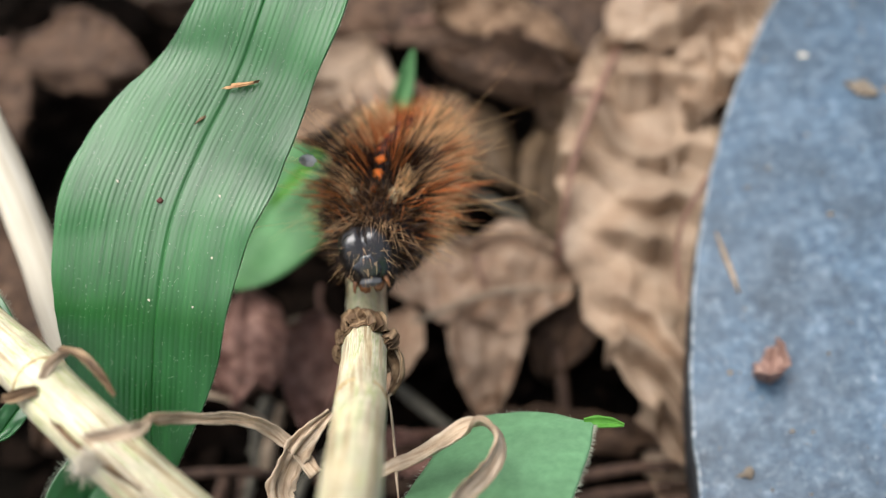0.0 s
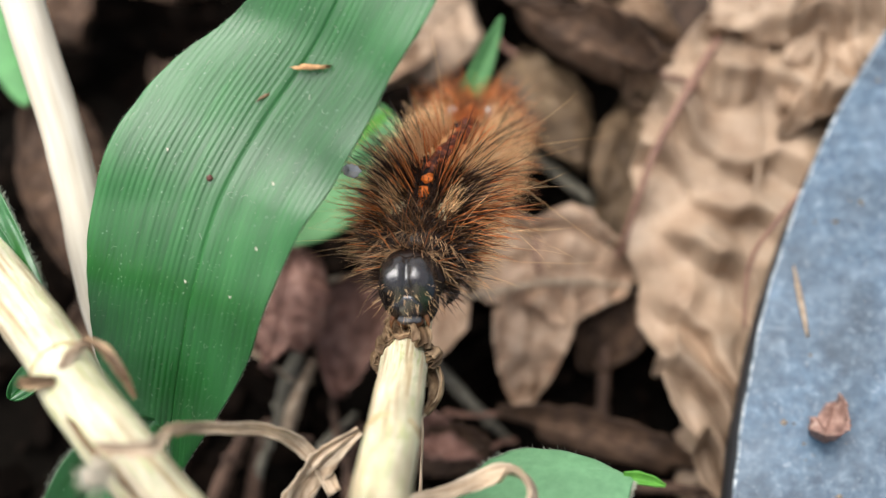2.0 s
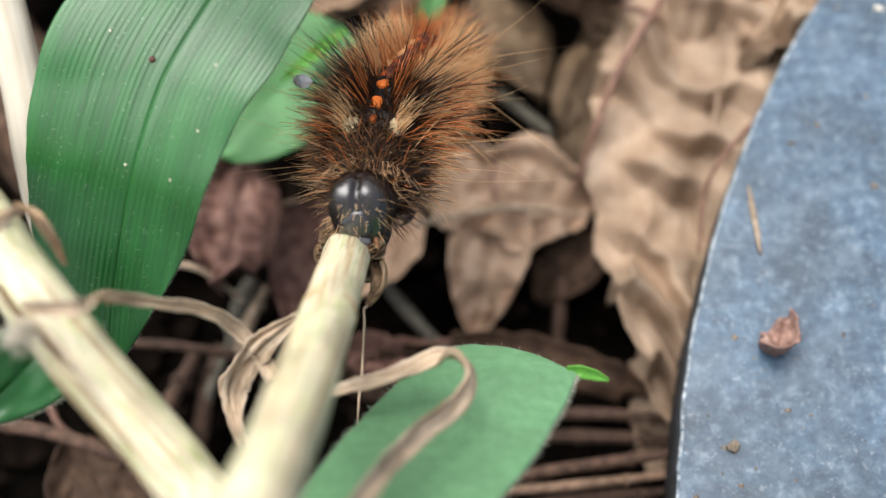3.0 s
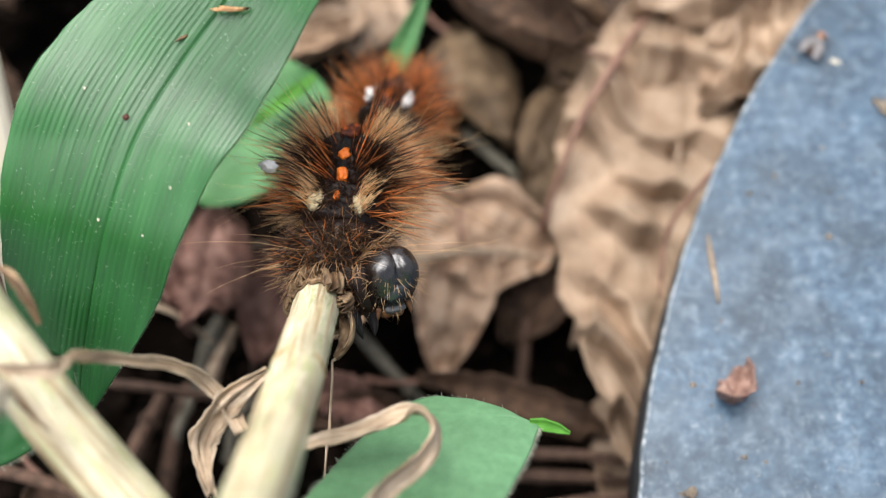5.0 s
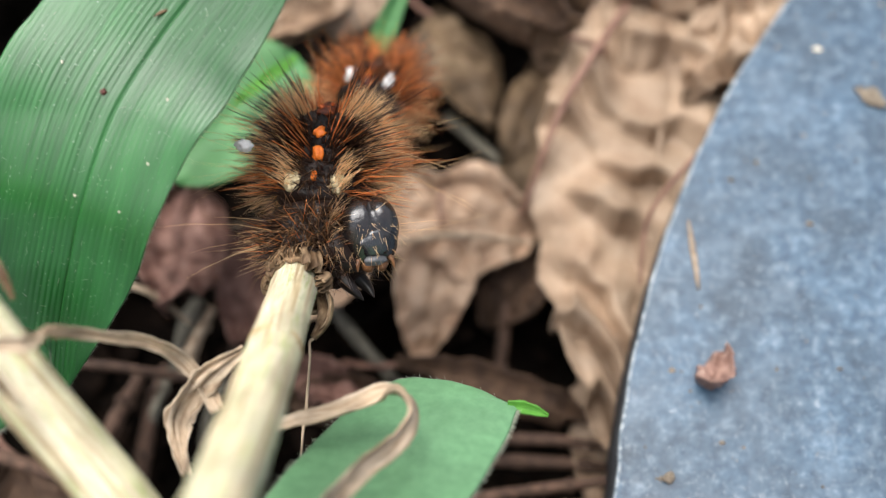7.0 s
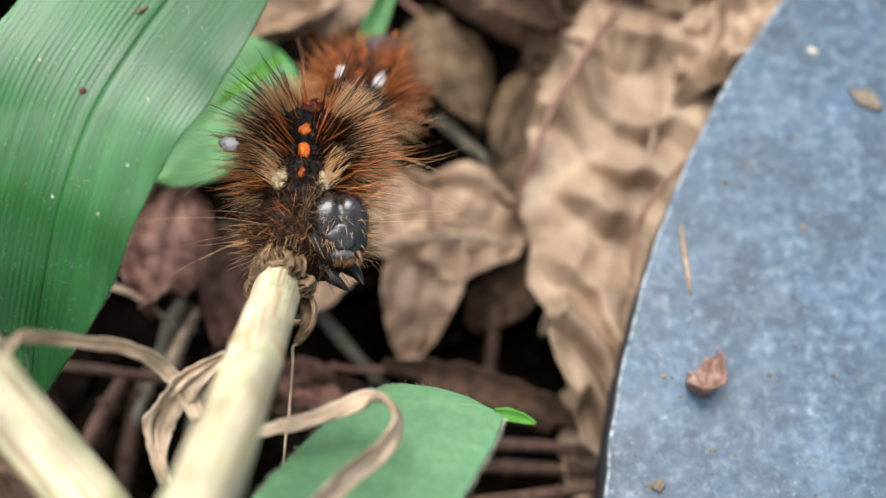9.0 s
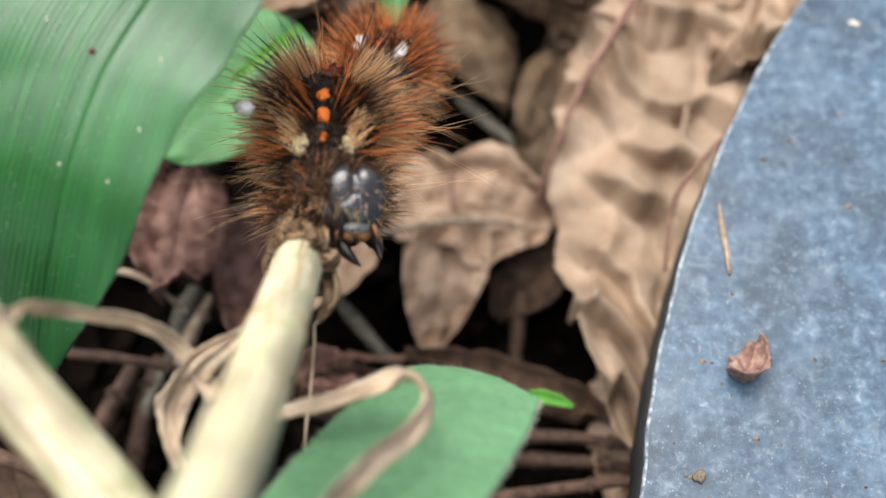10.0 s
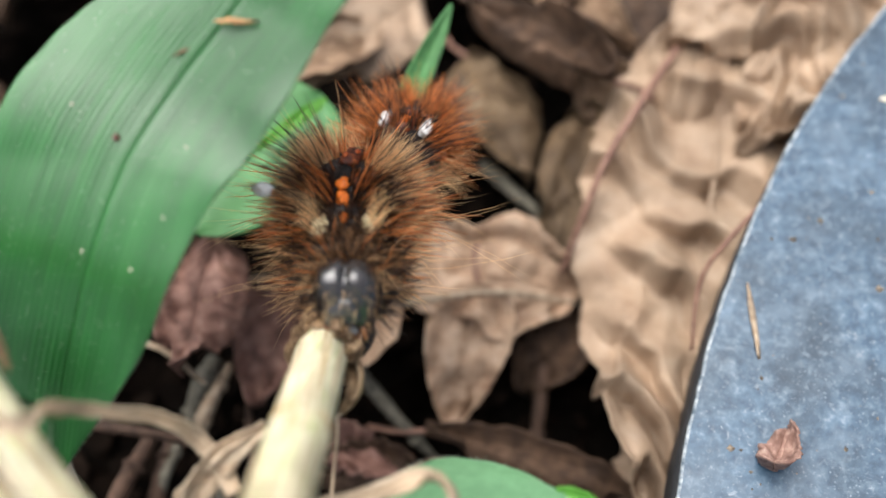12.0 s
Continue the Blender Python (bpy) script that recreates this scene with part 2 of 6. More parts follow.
SKIN_RUST = material("rusty_skin", [(0.3, (0.16, 0.055, 0.02)), (0.7, (0.42, 0.17, 0.065))], 0.06, 0.6, 0.6, vary=0, spec=0.2)
ORANGE = material("orange_spot", [(0.3, (0.55, 0.1, 0.01)), (0.7, (0.85, 0.22, 0.02))], 0.03, 0.5, 0.3, vary=0)
CREAM = material("cream_patch", [(0.3, (0.42, 0.31, 0.15)), (0.7, (0.75, 0.64, 0.42))], 0.03, 0.6, 0.3, vary=0)
WHITE = material("white_patch", [(0.3, (0.7, 0.66, 0.62)), (0.7, (0.9, 0.88, 0.86))], 0.03, 0.55, 0.3, vary=0)
HAIR_TAN = material("tan_bristle", [(0.3, (1.0, 0.61, 0.29)), (0.7, (1.0, 0.73, 0.41))], 0.1, 0.45, 0, island=True, vary=0.08, through_light=0.25)
HAIR_RUST = material("rust_bristle", [(0.3, (0.48, 0.135, 0.034)), (0.7, (0.82, 0.32, 0.1))], 0.1, 0.3, 0, island=True, vary=0.5, through_light=0.3, spec=0.6)
HAIR_DARK = material("dark_bristle", [(0.3, (0.014, 0.006, 0.004)), (0.7, (0.05, 0.02, 0.01))], 0.1, 0.3, 0, island=True, vary=0.6, spec=0.5)
HAIR_FRINGE = material("drooping_bristle", [(0.3, (0.34, 0.19, 0.09)), (0.7, (0.6, 0.4, 0.22))], 0.1, 0.35, 0, island=True, vary=0.4, through_light=0.25, spec=0.6)
VELVET = material("black_velvet_skin", [(0.3, (0.002, 0.0015, 0.0015)), (0.7, (0.009, 0.006, 0.005))], 0.03, 0.75, 0.8, vary=0, spec=0.25)
SPOT_RED = material("red_orange_spot", [(0.3, (0.3, 0.045, 0.01)), (0.7, (0.6, 0.13, 0.02))], 0.03, 0.5, 0.4, vary=0)
STRIPE_RED = material("dark_red_stripe", [(0.35, (0.03, 0.007, 0.004)), (0.55, (0.12, 0.026, 0.009)), (0.75, (0.42, 0.1, 0.02))], 0.05, 0.5, 0.6, vary=0, spec=0.3)
SKIN_TAN = material("tan_skin", [(0.3, (0.55, 0.28, 0.11)), (0.7, (0.8, 0.48, 0.22))], 0.06, 0.6, 0.6, vary=0, spec=0.2)
HAIR_CREAM = material("cream_bristle", [(0.3, (0.9, 0.68, 0.38)), (0.7, (0.96, 0.8, 0.52))], 0.1, 0.45, 0, island=True, vary=0.12, through_light=0.45)
HAIR_BROWN = material("brown_bristle", [(0.3, (0.09, 0.04, 0.015)), (0.7, (0.34, 0.17, 0.07))], 0.1, 0.3, 0, island=True, vary=0.6, through_light=0.2, spec=0.7)
LIP = material("grey_lip", [(0.3, (0.05, 0.05, 0.053)), (0.7, (0.14, 0.14, 0.145))], 0.05, 0.3, 0.4, vary=0)
FRASS = material("dropping", [(0.3, (0.02, 0.024, 0.032)), (0.7, (0.07, 0.08, 0.095))], 0.05, 0.6, 0.8, vary=0)


# ---- shape helpers ----
def mesh_of(name, verts, faces, uvs=None, smooth=True):
    """A mesh from places in centimetres; uvs: one pair for each place."""
    me = bpy.data.meshes.new(name)
    me.from_pydata([(v[0] * CM, v[1] * CM, v[2] * CM) for v in verts], [], faces)
    if uvs is not None:
        layer = me.uv_layers.new(name="UVMap")
        index = np.empty(len(me.loops), dtype=np.int32)
        me.loops.foreach_get("vertex_index", index)
        layer.data.foreach_set("uv", np.asarray(uvs, dtype=np.float32)[index].ravel())
    if smooth:
        me.polygons.foreach_set("use_smooth", [True] * len(me.polygons))
    me.update()
    return me


def thing(name, label, category, group="", kind="", at=(0, 0, 0)):
    ob = new(name)
    ob.location = Vector(at) * CM
    return tagged(ob, label, category, group, kind)


def part(name, me, mat, parent=None, label=""):
    ob = new(name, me)
    if mat:
        me.materials.append(mat)
    ob.parent = parent
    return tagged(ob, label)


def spline(points, n):
    """n places along a smooth curve through the points."""
    p = [np.array(q, float) for q in points]
    p = [2 * p[0] - p[1]] + p + [2 * p[-1] - p[-2]]
    out = []
    for k in range(n):
        s = k / (n - 1) * (len(p) - 3)
        i = min(int(s), len(p) - 4)
        u = s - i
        a, b, c, d = p[i:i + 4]
        out.append(0.5 * (2 * b + (c - a) * u + (2 * a - 5 * b + 4 * c - d) * u * u + (3 * b - a - 3 * c + d) * u ** 3))
    return np.array(out)


def frames_along(path):
    """Tangent, side and normal for each place of a path, with no twist."""
    t = np.gradient(path, axis=0)
    t /= np.linalg.norm(t, axis=1)[:, None] + 1e-12
    n = np.cross(t[0], (0.3, 0.2, 1.0))
    n /= np.linalg.norm(n)
    sides, norms = [], []
    for k in range(len(path)):
        n = n - t[k] * (n @ t[k])
        n /= np.linalg.norm(n)
        sides.append(n)
        norms.append(np.cross(t[k], n))
    return t, np.array(sides), np.array(norms)


def tube(name, points, radii, n=24, sides=12, wobble=0.0, seed=0, close=True, ribs=0.0):
    path = spline(points, n)
    rad = np.interp(np.linspace(0, 1, n), np.linspace(0, 1, len(radii)), radii)
    _, a, b = frames_along(path)
    verts, faces, uvs = [], [], []
    length = np.r_[0, np.cumsum(np.linalg.norm(np.diff(path, axis=0), axis=1))]
    for k in range(n):
        for j in range(sides):
            w = 2 * math.pi * j / sides
            r = rad[k] * (1 + wobble * noise.noise(Vector((math.cos(w) * 1.3 + seed, math.sin(w) * 1.3, length[k] * 2.5))) + ribs * noise.noise(Vector((math.cos(w) * 6 + seed, math.sin(w) * 6, length[k] * 0.35))))
            verts.append(path[k] + r * (a[k] * math.cos(w) + b[k] * math.sin(w)))
            uvs.append((abs(2 * j / sides - 1) * math.pi * rad[k], length[k]))
    for k in range(n - 1):
        for j in range(sides):
            i, j2 = k * sides, (j + 1) % sides
            faces.append((i + j, i + j2, i + sides + j2, i + sides + j))
    if close:
        faces.append(tuple(range(sides - 1, -1, -1)))
        faces.append(tuple((n - 1) * sides + j for j in range(sides)))
    return mesh_of(name, verts, faces, uvs)


def sheet(name, grid, thick, uvs=None):
    """A closed thin body from a grid of places: rows x columns x 3."""
    g = np.asarray(grid, float)
    rows, cols = g.shape[:2]
    du, dv = np.gradient(g, axis=0), np.gradient(g, axis=1)
    nrm = np.cross(du, dv)
    nrm /= np.linalg.norm(nrm, axis=2)[..., None] + 1e-9
    top, low = g + nrm * thick / 2, g - nrm * thick / 2
    verts = np.concatenate([top.reshape(-1, 3), low.reshape(-1, 3)])
    m = rows * cols
    faces = []
    for r in range(rows - 1):
        for c in range(cols - 1):
            i = r * cols + c
            faces.append((i, i + cols, i + cols + 1, i + 1))
            faces.append((m + i, m + i + 1, m + i + cols + 1, m + i + cols))
    rim = [c for c in range(cols)] + [r * cols + cols - 1 for r in range(1, rows)] + \
          [(rows - 1) * cols + c for c in range(cols - 2, -1, -1)] + [r * cols for r in range(rows - 2, 0, -1)]
    for a, b in zip(rim, rim[1:] + rim[:1]):
        faces.append((a, b, m + b, m + a))
    if uvs is not None:
        uvs = np.concatenate([np.reshape(uvs, (-1, 2))] * 2)
    return mesh_of(name, verts, faces, uvs)


def hairs(name, roots, ways, lengths, radius, bend=0.25, seed=0, droop=(0, 0, 0)):
    """Many fine tapered bristles as one mesh."""
    rng = np.random.RandomState(seed)
    verts, faces = [], []
    for root, way, length in zip(roots, ways, lengths):
        way = way / (np.linalg.norm(way) + 1e-9)
        side = np.cross(way, rng.normal(size=3))
        side /= np.linalg.norm(side) + 1e-9
        up = np.cross(way, side)
        start = len(verts)
        for k, s in enumerate((0.0, 0.4, 0.75)):
            centre = root + way * length * s + (side * bend + np.array(droop)) * length * s * s
            r = radius * (1 - 0.75 * s)
            for w in (0, 2.094, 4.189):
                verts.append(centre + r * (side * math.cos(w) + up * math.sin(w)))
        verts.append(root + way * length + (side * bend + np.array(droop)) * length)
        for k in (0, 3):
            for j in range(3):
                j2 = (j + 1) % 3
                faces.append((start + k + j, start + k + j2, start + k + 3 + j2, start + k + 3 + j))
        for j in range(3):
            faces.append((start + 6 + j, start + 6 + (j + 1) % 3, start + 9))
    return mesh_of(name, verts, faces)


def lump(name, radii, seed=0, rough=0.15, freq=1.5, rings=10, sides=14, power=1.0):
    """An uneven rounded body about its own centre."""
    verts, faces = [], []
    for k in range(rings + 1):
        p = math.pi * k / rings
        for j in range(sides):
            w = 2 * math.pi * j / sides
            d = Vector((math.sin(p) * math.cos(w), math.sin(p) * math.sin(w), math.cos(p)))
            s = 1 + rough * noise.noise(d * freq + Vector((seed * 7.1, seed * 3.3, 0)))
            verts.append((d.x * radii[0] * s, d.y * radii[1] * s, d.z * radii[2] * s))
    for k in range(rings):
        for j in range(sides):
            i, j2 = k * sides, (j + 1) % sides
            faces.append((i + j, i + sides + j, i + sides + j2, i + j2))
    return mesh_of(name, verts, faces)


# ---- the ground ----
def mound(x, y):
    """The soil's height; it rises under the round slab and in a low bank at the left."""
    d = math.hypot(x - 13.94, y + 5.70)
    h = 2.16 * min(1, max(0, (12.1 - d) / 0.7)) if d < 12.1 else 0.0
    h = min(h, 2.18)
    near = math.exp(-(x * x + y * y) / 400)
    return h + (0 if h > 0.01 else near * (0.25 * noise.noise(Vector((x * 0.5, y * 0.5, 0))) + 0.12 * noise.noise(Vector((x * 2, y * 2, 3)))))


def ground():
    steps = [0.25 * k for k in range(-36, 37)]
    far = [9 * 1.55 ** k for k in range(1, 20)]
    line = sorted([-f for f in far] + steps + far)
    wide = sorted([-f for f in far] + steps + [9 + 0.7 * k for k in range(1, 25)] + [26 * 1.55 ** k for k in range(1, 18)])
    verts = [(x, y, mound(x, y)) for y in line for x in wide]
    n = len(wide)
    faces = [(r * n + c, r * n + c + 1, r * n + n + c + 1, r * n + n + c) for r in range(len(line) - 1) for c in range(n - 1)]
    ob = part("ground", mesh_of("ground", verts, faces), SHADED_SOIL)
    tagged(ob, "near-black soil under the litter, gap shade in its colour", "ground", kind="structure")


ground()


# ---- the round slab ----
def slab():
    cx, cy, r, top, thick = 13.94, -5.70, 12.39, 3.12, 0.9
    base = thing("round_slab", "round blue-grey worn metal plate with scuffed rim lying on leaf litter", "plate", at=(cx, cy, top - thick))
    rng = random.Random(4)
    n = 720
    ring = []
    for j in range(n):
        w = 2 * math.pi * j / n
        ring.append((w, r + 0.018 * noise.noise(Vector((math.cos(w) * 30, math.sin(w) * 30, 0))) + 0.007 * rng.uniform(-1, 1)))

    def disc(name, levels, mat, label, bottom=False):
        verts, faces = [], []
        for inset, z in levels:
            for w, q in ring:
                verts.append(((q - inset) * math.cos(w), (q - inset) * math.sin(w), z))
        for k in range(len(levels) - 1):
            for j in range(n):
                a, b = k * n + j, k * n + (j + 1) % n
                faces.append((a, b, b + n, a + n))
        faces.append(tuple((len(levels) - 1) * n + j for j in range(n)))
        if bottom:
            faces.append(tuple(range(n - 1, -1, -1)))
        part(name, mesh_of(name, verts, faces, smooth=name != "face"), mat, base, label)

    disc("side", [(0.03, 0.0), (0.0, 0.02), (0.0, thick - 0.06), (0.02, thick - 0.05)], SLAB_SIDE, "black rim side", True)
    disc("rim", [(0.012, thick - 0.05), (0.012, thick - 0.03), (0.016, thick - 0.008), (0.026, thick), (0.05, thick)], SLAB_EDGE, "pale scuffed rim")
    disc("face", [(0.036, thick - 0.01), (0.04, thick + 0.004), (0.3, thick + 0.004), (6, thick + 0.004)], SLAB, "mottled blue-grey face")


slab()


# ---- leaf litter ----
def dry_leaf(base, tip, half, mat, seed, pleats=6, pleat=0.1, crumple=0.12, curl=0.2, cup=0.1, lean=0.0, label="", lobes=0.0, ragged=0.06,
             rows=56, cols=36, shape=0.75, stalk=True, bow=0.12, saw=0.0):
    """A dead leaf that lies from base to tip; half: half its width, lean: how far its right side rises."""
    base, tip = np.array(base, float), np.array(tip, float)
    axis = tip - base
    length = np.linalg.norm(axis)
    y = axis / length
    x = np.cross(y, (0, 0, 1))
    x /= np.linalg.norm(x)
    z = np.cross(x, y)
    c, s = math.cos(radians(lean)), math.sin(radians(lean))
    x, z = c * x + s * z, c * z - s * x
    grid = np.zeros((rows, cols, 3))
    uv = np.zeros((rows, cols, 2))
    for r in range(rows):
        u = r / (rows - 1)
        wide = max(0.02, math.sin(math.pi * min(1, u ** shape)) ** 0.7) * half
        wide *= 1 + lobes * math.sin(u * 17 + seed)
        for k in range(cols):
            v = 2 * k / (cols - 1) - 1
            edge = 1 + ragged * noise.noise(Vector((u * 14, (1 if v > 0 else -1) * 3, seed))) + ragged * 0.6 * noise.noise(Vector((u * 40, v, seed)))
            px, py = v * wide * edge, u * length
            a = abs(v)
            phase = u * pleats - a * 0.9 + 0.55 * noise.noise(Vector((u * 3.5, v * 2, seed + 5)))
            ridge = abs((phase % 1) - 0.5) * 2 - 0.5
            q = Vector((px * 0.9, py * 0.9, seed * 3.7))
            h = pleat * ridge * min(1, a * 2.2) * (0.75 + 0.6 * noise.noise(Vector((u * 5, v * 1.5, seed + 8))))
            if saw:
                step = (u * 8 + v * 0.9 + 1.1 * noise.noise(Vector((u * 3.2, v * 1.3, seed + 2))) + 0.22 * noise.noise(Vector((u * 14, v * 4, seed + 4)))) % 1
                h += saw * (step / 0.82 if step < 0.82 else (1 - step) / 0.18) * (0.7 + 1.3 * noise.noise(Vector((u * 5.5, v * 1.6, seed + 9))))
            h += crumple * (0.8 * noise.noise(q) + 1.1 * (0.25 - abs(noise.noise(q * 1.25 + Vector((0, 0, 7))))) + 0.6 * (0.25 - abs(noise.noise(q * 2.9))) + 0.25 * noise.noise(q * 6))
            h += curl * a ** 3 * math.copysign(1, noise.noise(Vector((seed, v * 0.8, u * 1.2))) + 0.1)
            h += cup * a * wide - 0.03 * math.exp(-a * a * 90) + bow * math.sin(math.pi * u) * length * 0.5
            py += 0.06 * noise.noise(q * 1.7 + Vector((9, 0, 0)))
            grid[r, k] = x * px + y * py + z * h
            uv[r, k] = (px, py)
    top = thing("dry_leaf", label, "leaf", group="dead leaves on the ground", at=base)
    part("blade", sheet("blade", grid, 0.018, uv), mat, top)
    mid = grid[:, cols // 2] + z * 0.012
    part("midrib", tube("midrib", mid[:: max(1, rows // 14)], [0.035, 0.025, 0.01], 30, 6), mat, top)
    if stalk:
        end = mid[0] - y * length * 0.25 + z * -0.15 + x * 0.1
        part("stalk", tube("stalk", [mid[0], (mid[0] + end) / 2 + x * 0.04, end], [0.035, 0.03, 0.04], 12, 6), STALK_RED, top)
    return top


# right: the large pleated leaf partly under the slab, and its neighbours
dry_leaf((3.05, 3.0, 2.0), (1.95, -3.35, 1.2), 1.42, DRY_TAN, 3, 9, 0.05, 0.09, 0.25, 0.05, 4, "large tan dead leaf, deeply pleated, tucked under the plate", ragged=0.07, rows=200, cols=80, bow=0.02, saw=0.5)
dry_leaf((2.3, -1.7, 1.0), (1.7, -3.6, 0.8), 0.5, DRY_TAN, 8, 5, 0.1, 0.16, 0.2, 0.1, 0, "small crumpled tan leaf scrap lying in the litter", ragged=0.15)
dry_leaf((4.6, 3.8, 2.3), (2.2, 2.4, 2.1), 0.9, DRY_TAN, 12, 6, 0.14, 0.2, 0.2, 0.0, -8, "crumpled tan dead leaf with raised folds")
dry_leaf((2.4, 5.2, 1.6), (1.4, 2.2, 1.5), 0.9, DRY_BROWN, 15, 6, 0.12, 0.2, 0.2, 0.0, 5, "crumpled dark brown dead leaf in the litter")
# middle: the tan leaf below the caterpillar
dry_leaf((1.2, -0.35, 1.1), (-1.2, -0.15, 1.35), 0.66, DRY_PINK, 21, 4, 0.1, 0.22, 0.2, 0.05, 12, "pale tan dead leaf with a raised midrib", lobes=0.14, ragged=0.12)
dry_leaf((0.05, -0.45, 1.5), (-0.25, -1.9, 0.7), 0.48, DRY_PINK, 24, 4, 0.06, 0.16, 0.15, 0.1, 6, "pointed pinkish-tan dead leaf hanging over a dark gap", shape=0.55)
dry_leaf((-0.95, -0.5, 1.35), (-1.65, -1.6, 1.2), 0.5, DRY_PINK, 27, 4, 0.06, 0.12, 0.2, 0.1, -5, "small pinkish-brown dead leaf lying in the litter")
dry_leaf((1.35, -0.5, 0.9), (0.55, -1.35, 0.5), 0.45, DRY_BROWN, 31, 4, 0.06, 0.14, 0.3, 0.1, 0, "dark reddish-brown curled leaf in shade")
# upper middle
dry_leaf((-0.1, 2.6, 1.5), (0.6, 0.95, 1.4), 0.62, DRY_OLIVE, 35, 4, 0.05, 0.12, 0.2, 0.05, 5, "olive-tan dead leaf with smooth blade")
dry_leaf((1.55, 1.75, 2.3), (-0.1, 2.75, 2.3), 0.3, DRY_BROWN, 38, 4, 0.08, 0.16, 0.4, 0.2, 10, "dark brown curled dead leaf lying in the litter")
dry_leaf((-1.2, 2.7, 1.8), (-2.45, 1.65, 2.1), 0.4, DRY_MID, 41, 4, 0.05, 0.1, 0.2, 0.0, 0, "light brown dead leaf end lying in the litter")
dry_leaf((1.3, 2.3, 1.8), (1.95, 1.5, 1.2), 0.42, DRY_MID, 44, 4, 0.08, 0.14, 0.2, 0.0, -10, "small brown dead leaf lying in the litter")
dry_leaf((-0.6, 4.0, 1.4), (1.7, 3.3, 1.6), 0.75, DRY_BROWN, 47, 5, 0.1, 0.18, 0.25, 0.0, 8, "crumpled brown dead leaf lying in the litter")
dry_leaf((-1.6, 4.6, 1.2), (0.6, 5.2, 1.4), 0.8, DRY_BROWN, 50, 5, 0.1, 0.2, 0.25, 0.0, 0, "brown crumpled dead leaf lying in the litter")
dry_leaf((-1.5, 3.1, 1.5), (-2.3, 1.9, 1.7), 0.36, DRY_MID, 52, 4, 0.05, 0.1, 0.25, 0.1, 12, "brown dead leaf scrap lying in the litter")
dry_leaf((-0.75, 3.6, 1.5), (-2.0, 1.8, 1.9), 0.62, DRY_TAN, 111, 4, 0.06, 0.16, 0.2, 0.05, 4, "greyish tan dead leaf lying in the litter", ragged=0.1)
dry_leaf((0.1, 3.9, 1.6), (1.9, 2.5, 1.8), 0.4, DRY_MID, 113, 5, 0.1, 0.2, 0.25, 0.05, 6, "crumpled tan dead leaf lying in the litter", ragged=0.1)
dry_leaf((1.35, 1.9, 1.5), (0.95, -0.15, 1.4), 0.42, DRY_OLIVE, 115, 5, 0.06, 0.14, 0.2, 0.05, 10, "olive-tan dead leaf edge beside the pleated leaf", ragged=0.1)
# left: reddish scraps
dry_leaf((-2.75, -0.3, 2.3), (-3.05, -1.8, 2.1), 0.48, DRY_RED, 55, 5, 0.08, 0.16, 0.25, 0.05, -8, "reddish-brown ragged dead leaf lying in the litter", ragged=0.2)
dry_leaf((-2.0, -0.4, 1.5), (-2.4, -1.8, 1.1), 0.4, DRY_RED, 58, 4, 0.06, 0.14, 0.2, 0.05, 4, "reddish-brown dead leaf strip lying in the litter", ragged=0.15)
dry_leaf((-0.6, -2.4, 0.9), (-1.85, -2.5, 0.9), 0.26, DRY_BROWN, 61, 4, 0.06, 0.14, 0.2, 0.1, 0, "dark reddish leaf scrap lying in the litter", ragged=0.25)
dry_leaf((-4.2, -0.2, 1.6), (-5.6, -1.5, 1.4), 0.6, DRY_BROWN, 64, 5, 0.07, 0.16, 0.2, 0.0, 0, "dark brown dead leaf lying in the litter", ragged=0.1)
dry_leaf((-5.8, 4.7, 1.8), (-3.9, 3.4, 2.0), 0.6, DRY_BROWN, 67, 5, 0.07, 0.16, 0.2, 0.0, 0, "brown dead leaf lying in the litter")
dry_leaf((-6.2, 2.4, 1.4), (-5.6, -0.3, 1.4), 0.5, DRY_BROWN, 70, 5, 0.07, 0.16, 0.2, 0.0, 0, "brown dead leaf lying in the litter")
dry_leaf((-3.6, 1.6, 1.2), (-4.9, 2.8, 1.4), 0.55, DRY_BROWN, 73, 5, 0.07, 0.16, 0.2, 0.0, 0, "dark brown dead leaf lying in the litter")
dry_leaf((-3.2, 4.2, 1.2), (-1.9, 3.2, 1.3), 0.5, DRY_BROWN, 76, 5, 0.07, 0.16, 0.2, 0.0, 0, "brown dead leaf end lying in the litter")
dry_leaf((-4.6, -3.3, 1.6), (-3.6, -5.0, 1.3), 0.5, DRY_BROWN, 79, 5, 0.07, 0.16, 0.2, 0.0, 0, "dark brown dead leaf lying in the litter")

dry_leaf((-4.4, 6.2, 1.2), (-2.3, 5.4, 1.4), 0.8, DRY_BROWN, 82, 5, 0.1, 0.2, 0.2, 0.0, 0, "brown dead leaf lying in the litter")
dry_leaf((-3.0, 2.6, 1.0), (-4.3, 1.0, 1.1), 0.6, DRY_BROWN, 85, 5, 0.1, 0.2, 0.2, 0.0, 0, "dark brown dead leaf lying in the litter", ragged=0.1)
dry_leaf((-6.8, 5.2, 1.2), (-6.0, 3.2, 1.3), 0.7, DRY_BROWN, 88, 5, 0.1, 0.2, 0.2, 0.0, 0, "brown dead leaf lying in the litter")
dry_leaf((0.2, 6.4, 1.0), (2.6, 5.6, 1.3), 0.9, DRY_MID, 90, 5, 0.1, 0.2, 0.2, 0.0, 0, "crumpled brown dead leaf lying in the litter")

dry_leaf((5.4, 3.9, 2.3), (2.95, 0.9, 1.9), 0.85, DRY_TAN, 97, 6, 0.14, 0.24, 0.2, 0.0, -6, "crumpled tan dead leaf partly under the plate", rows=110, cols=54, saw=0.45)

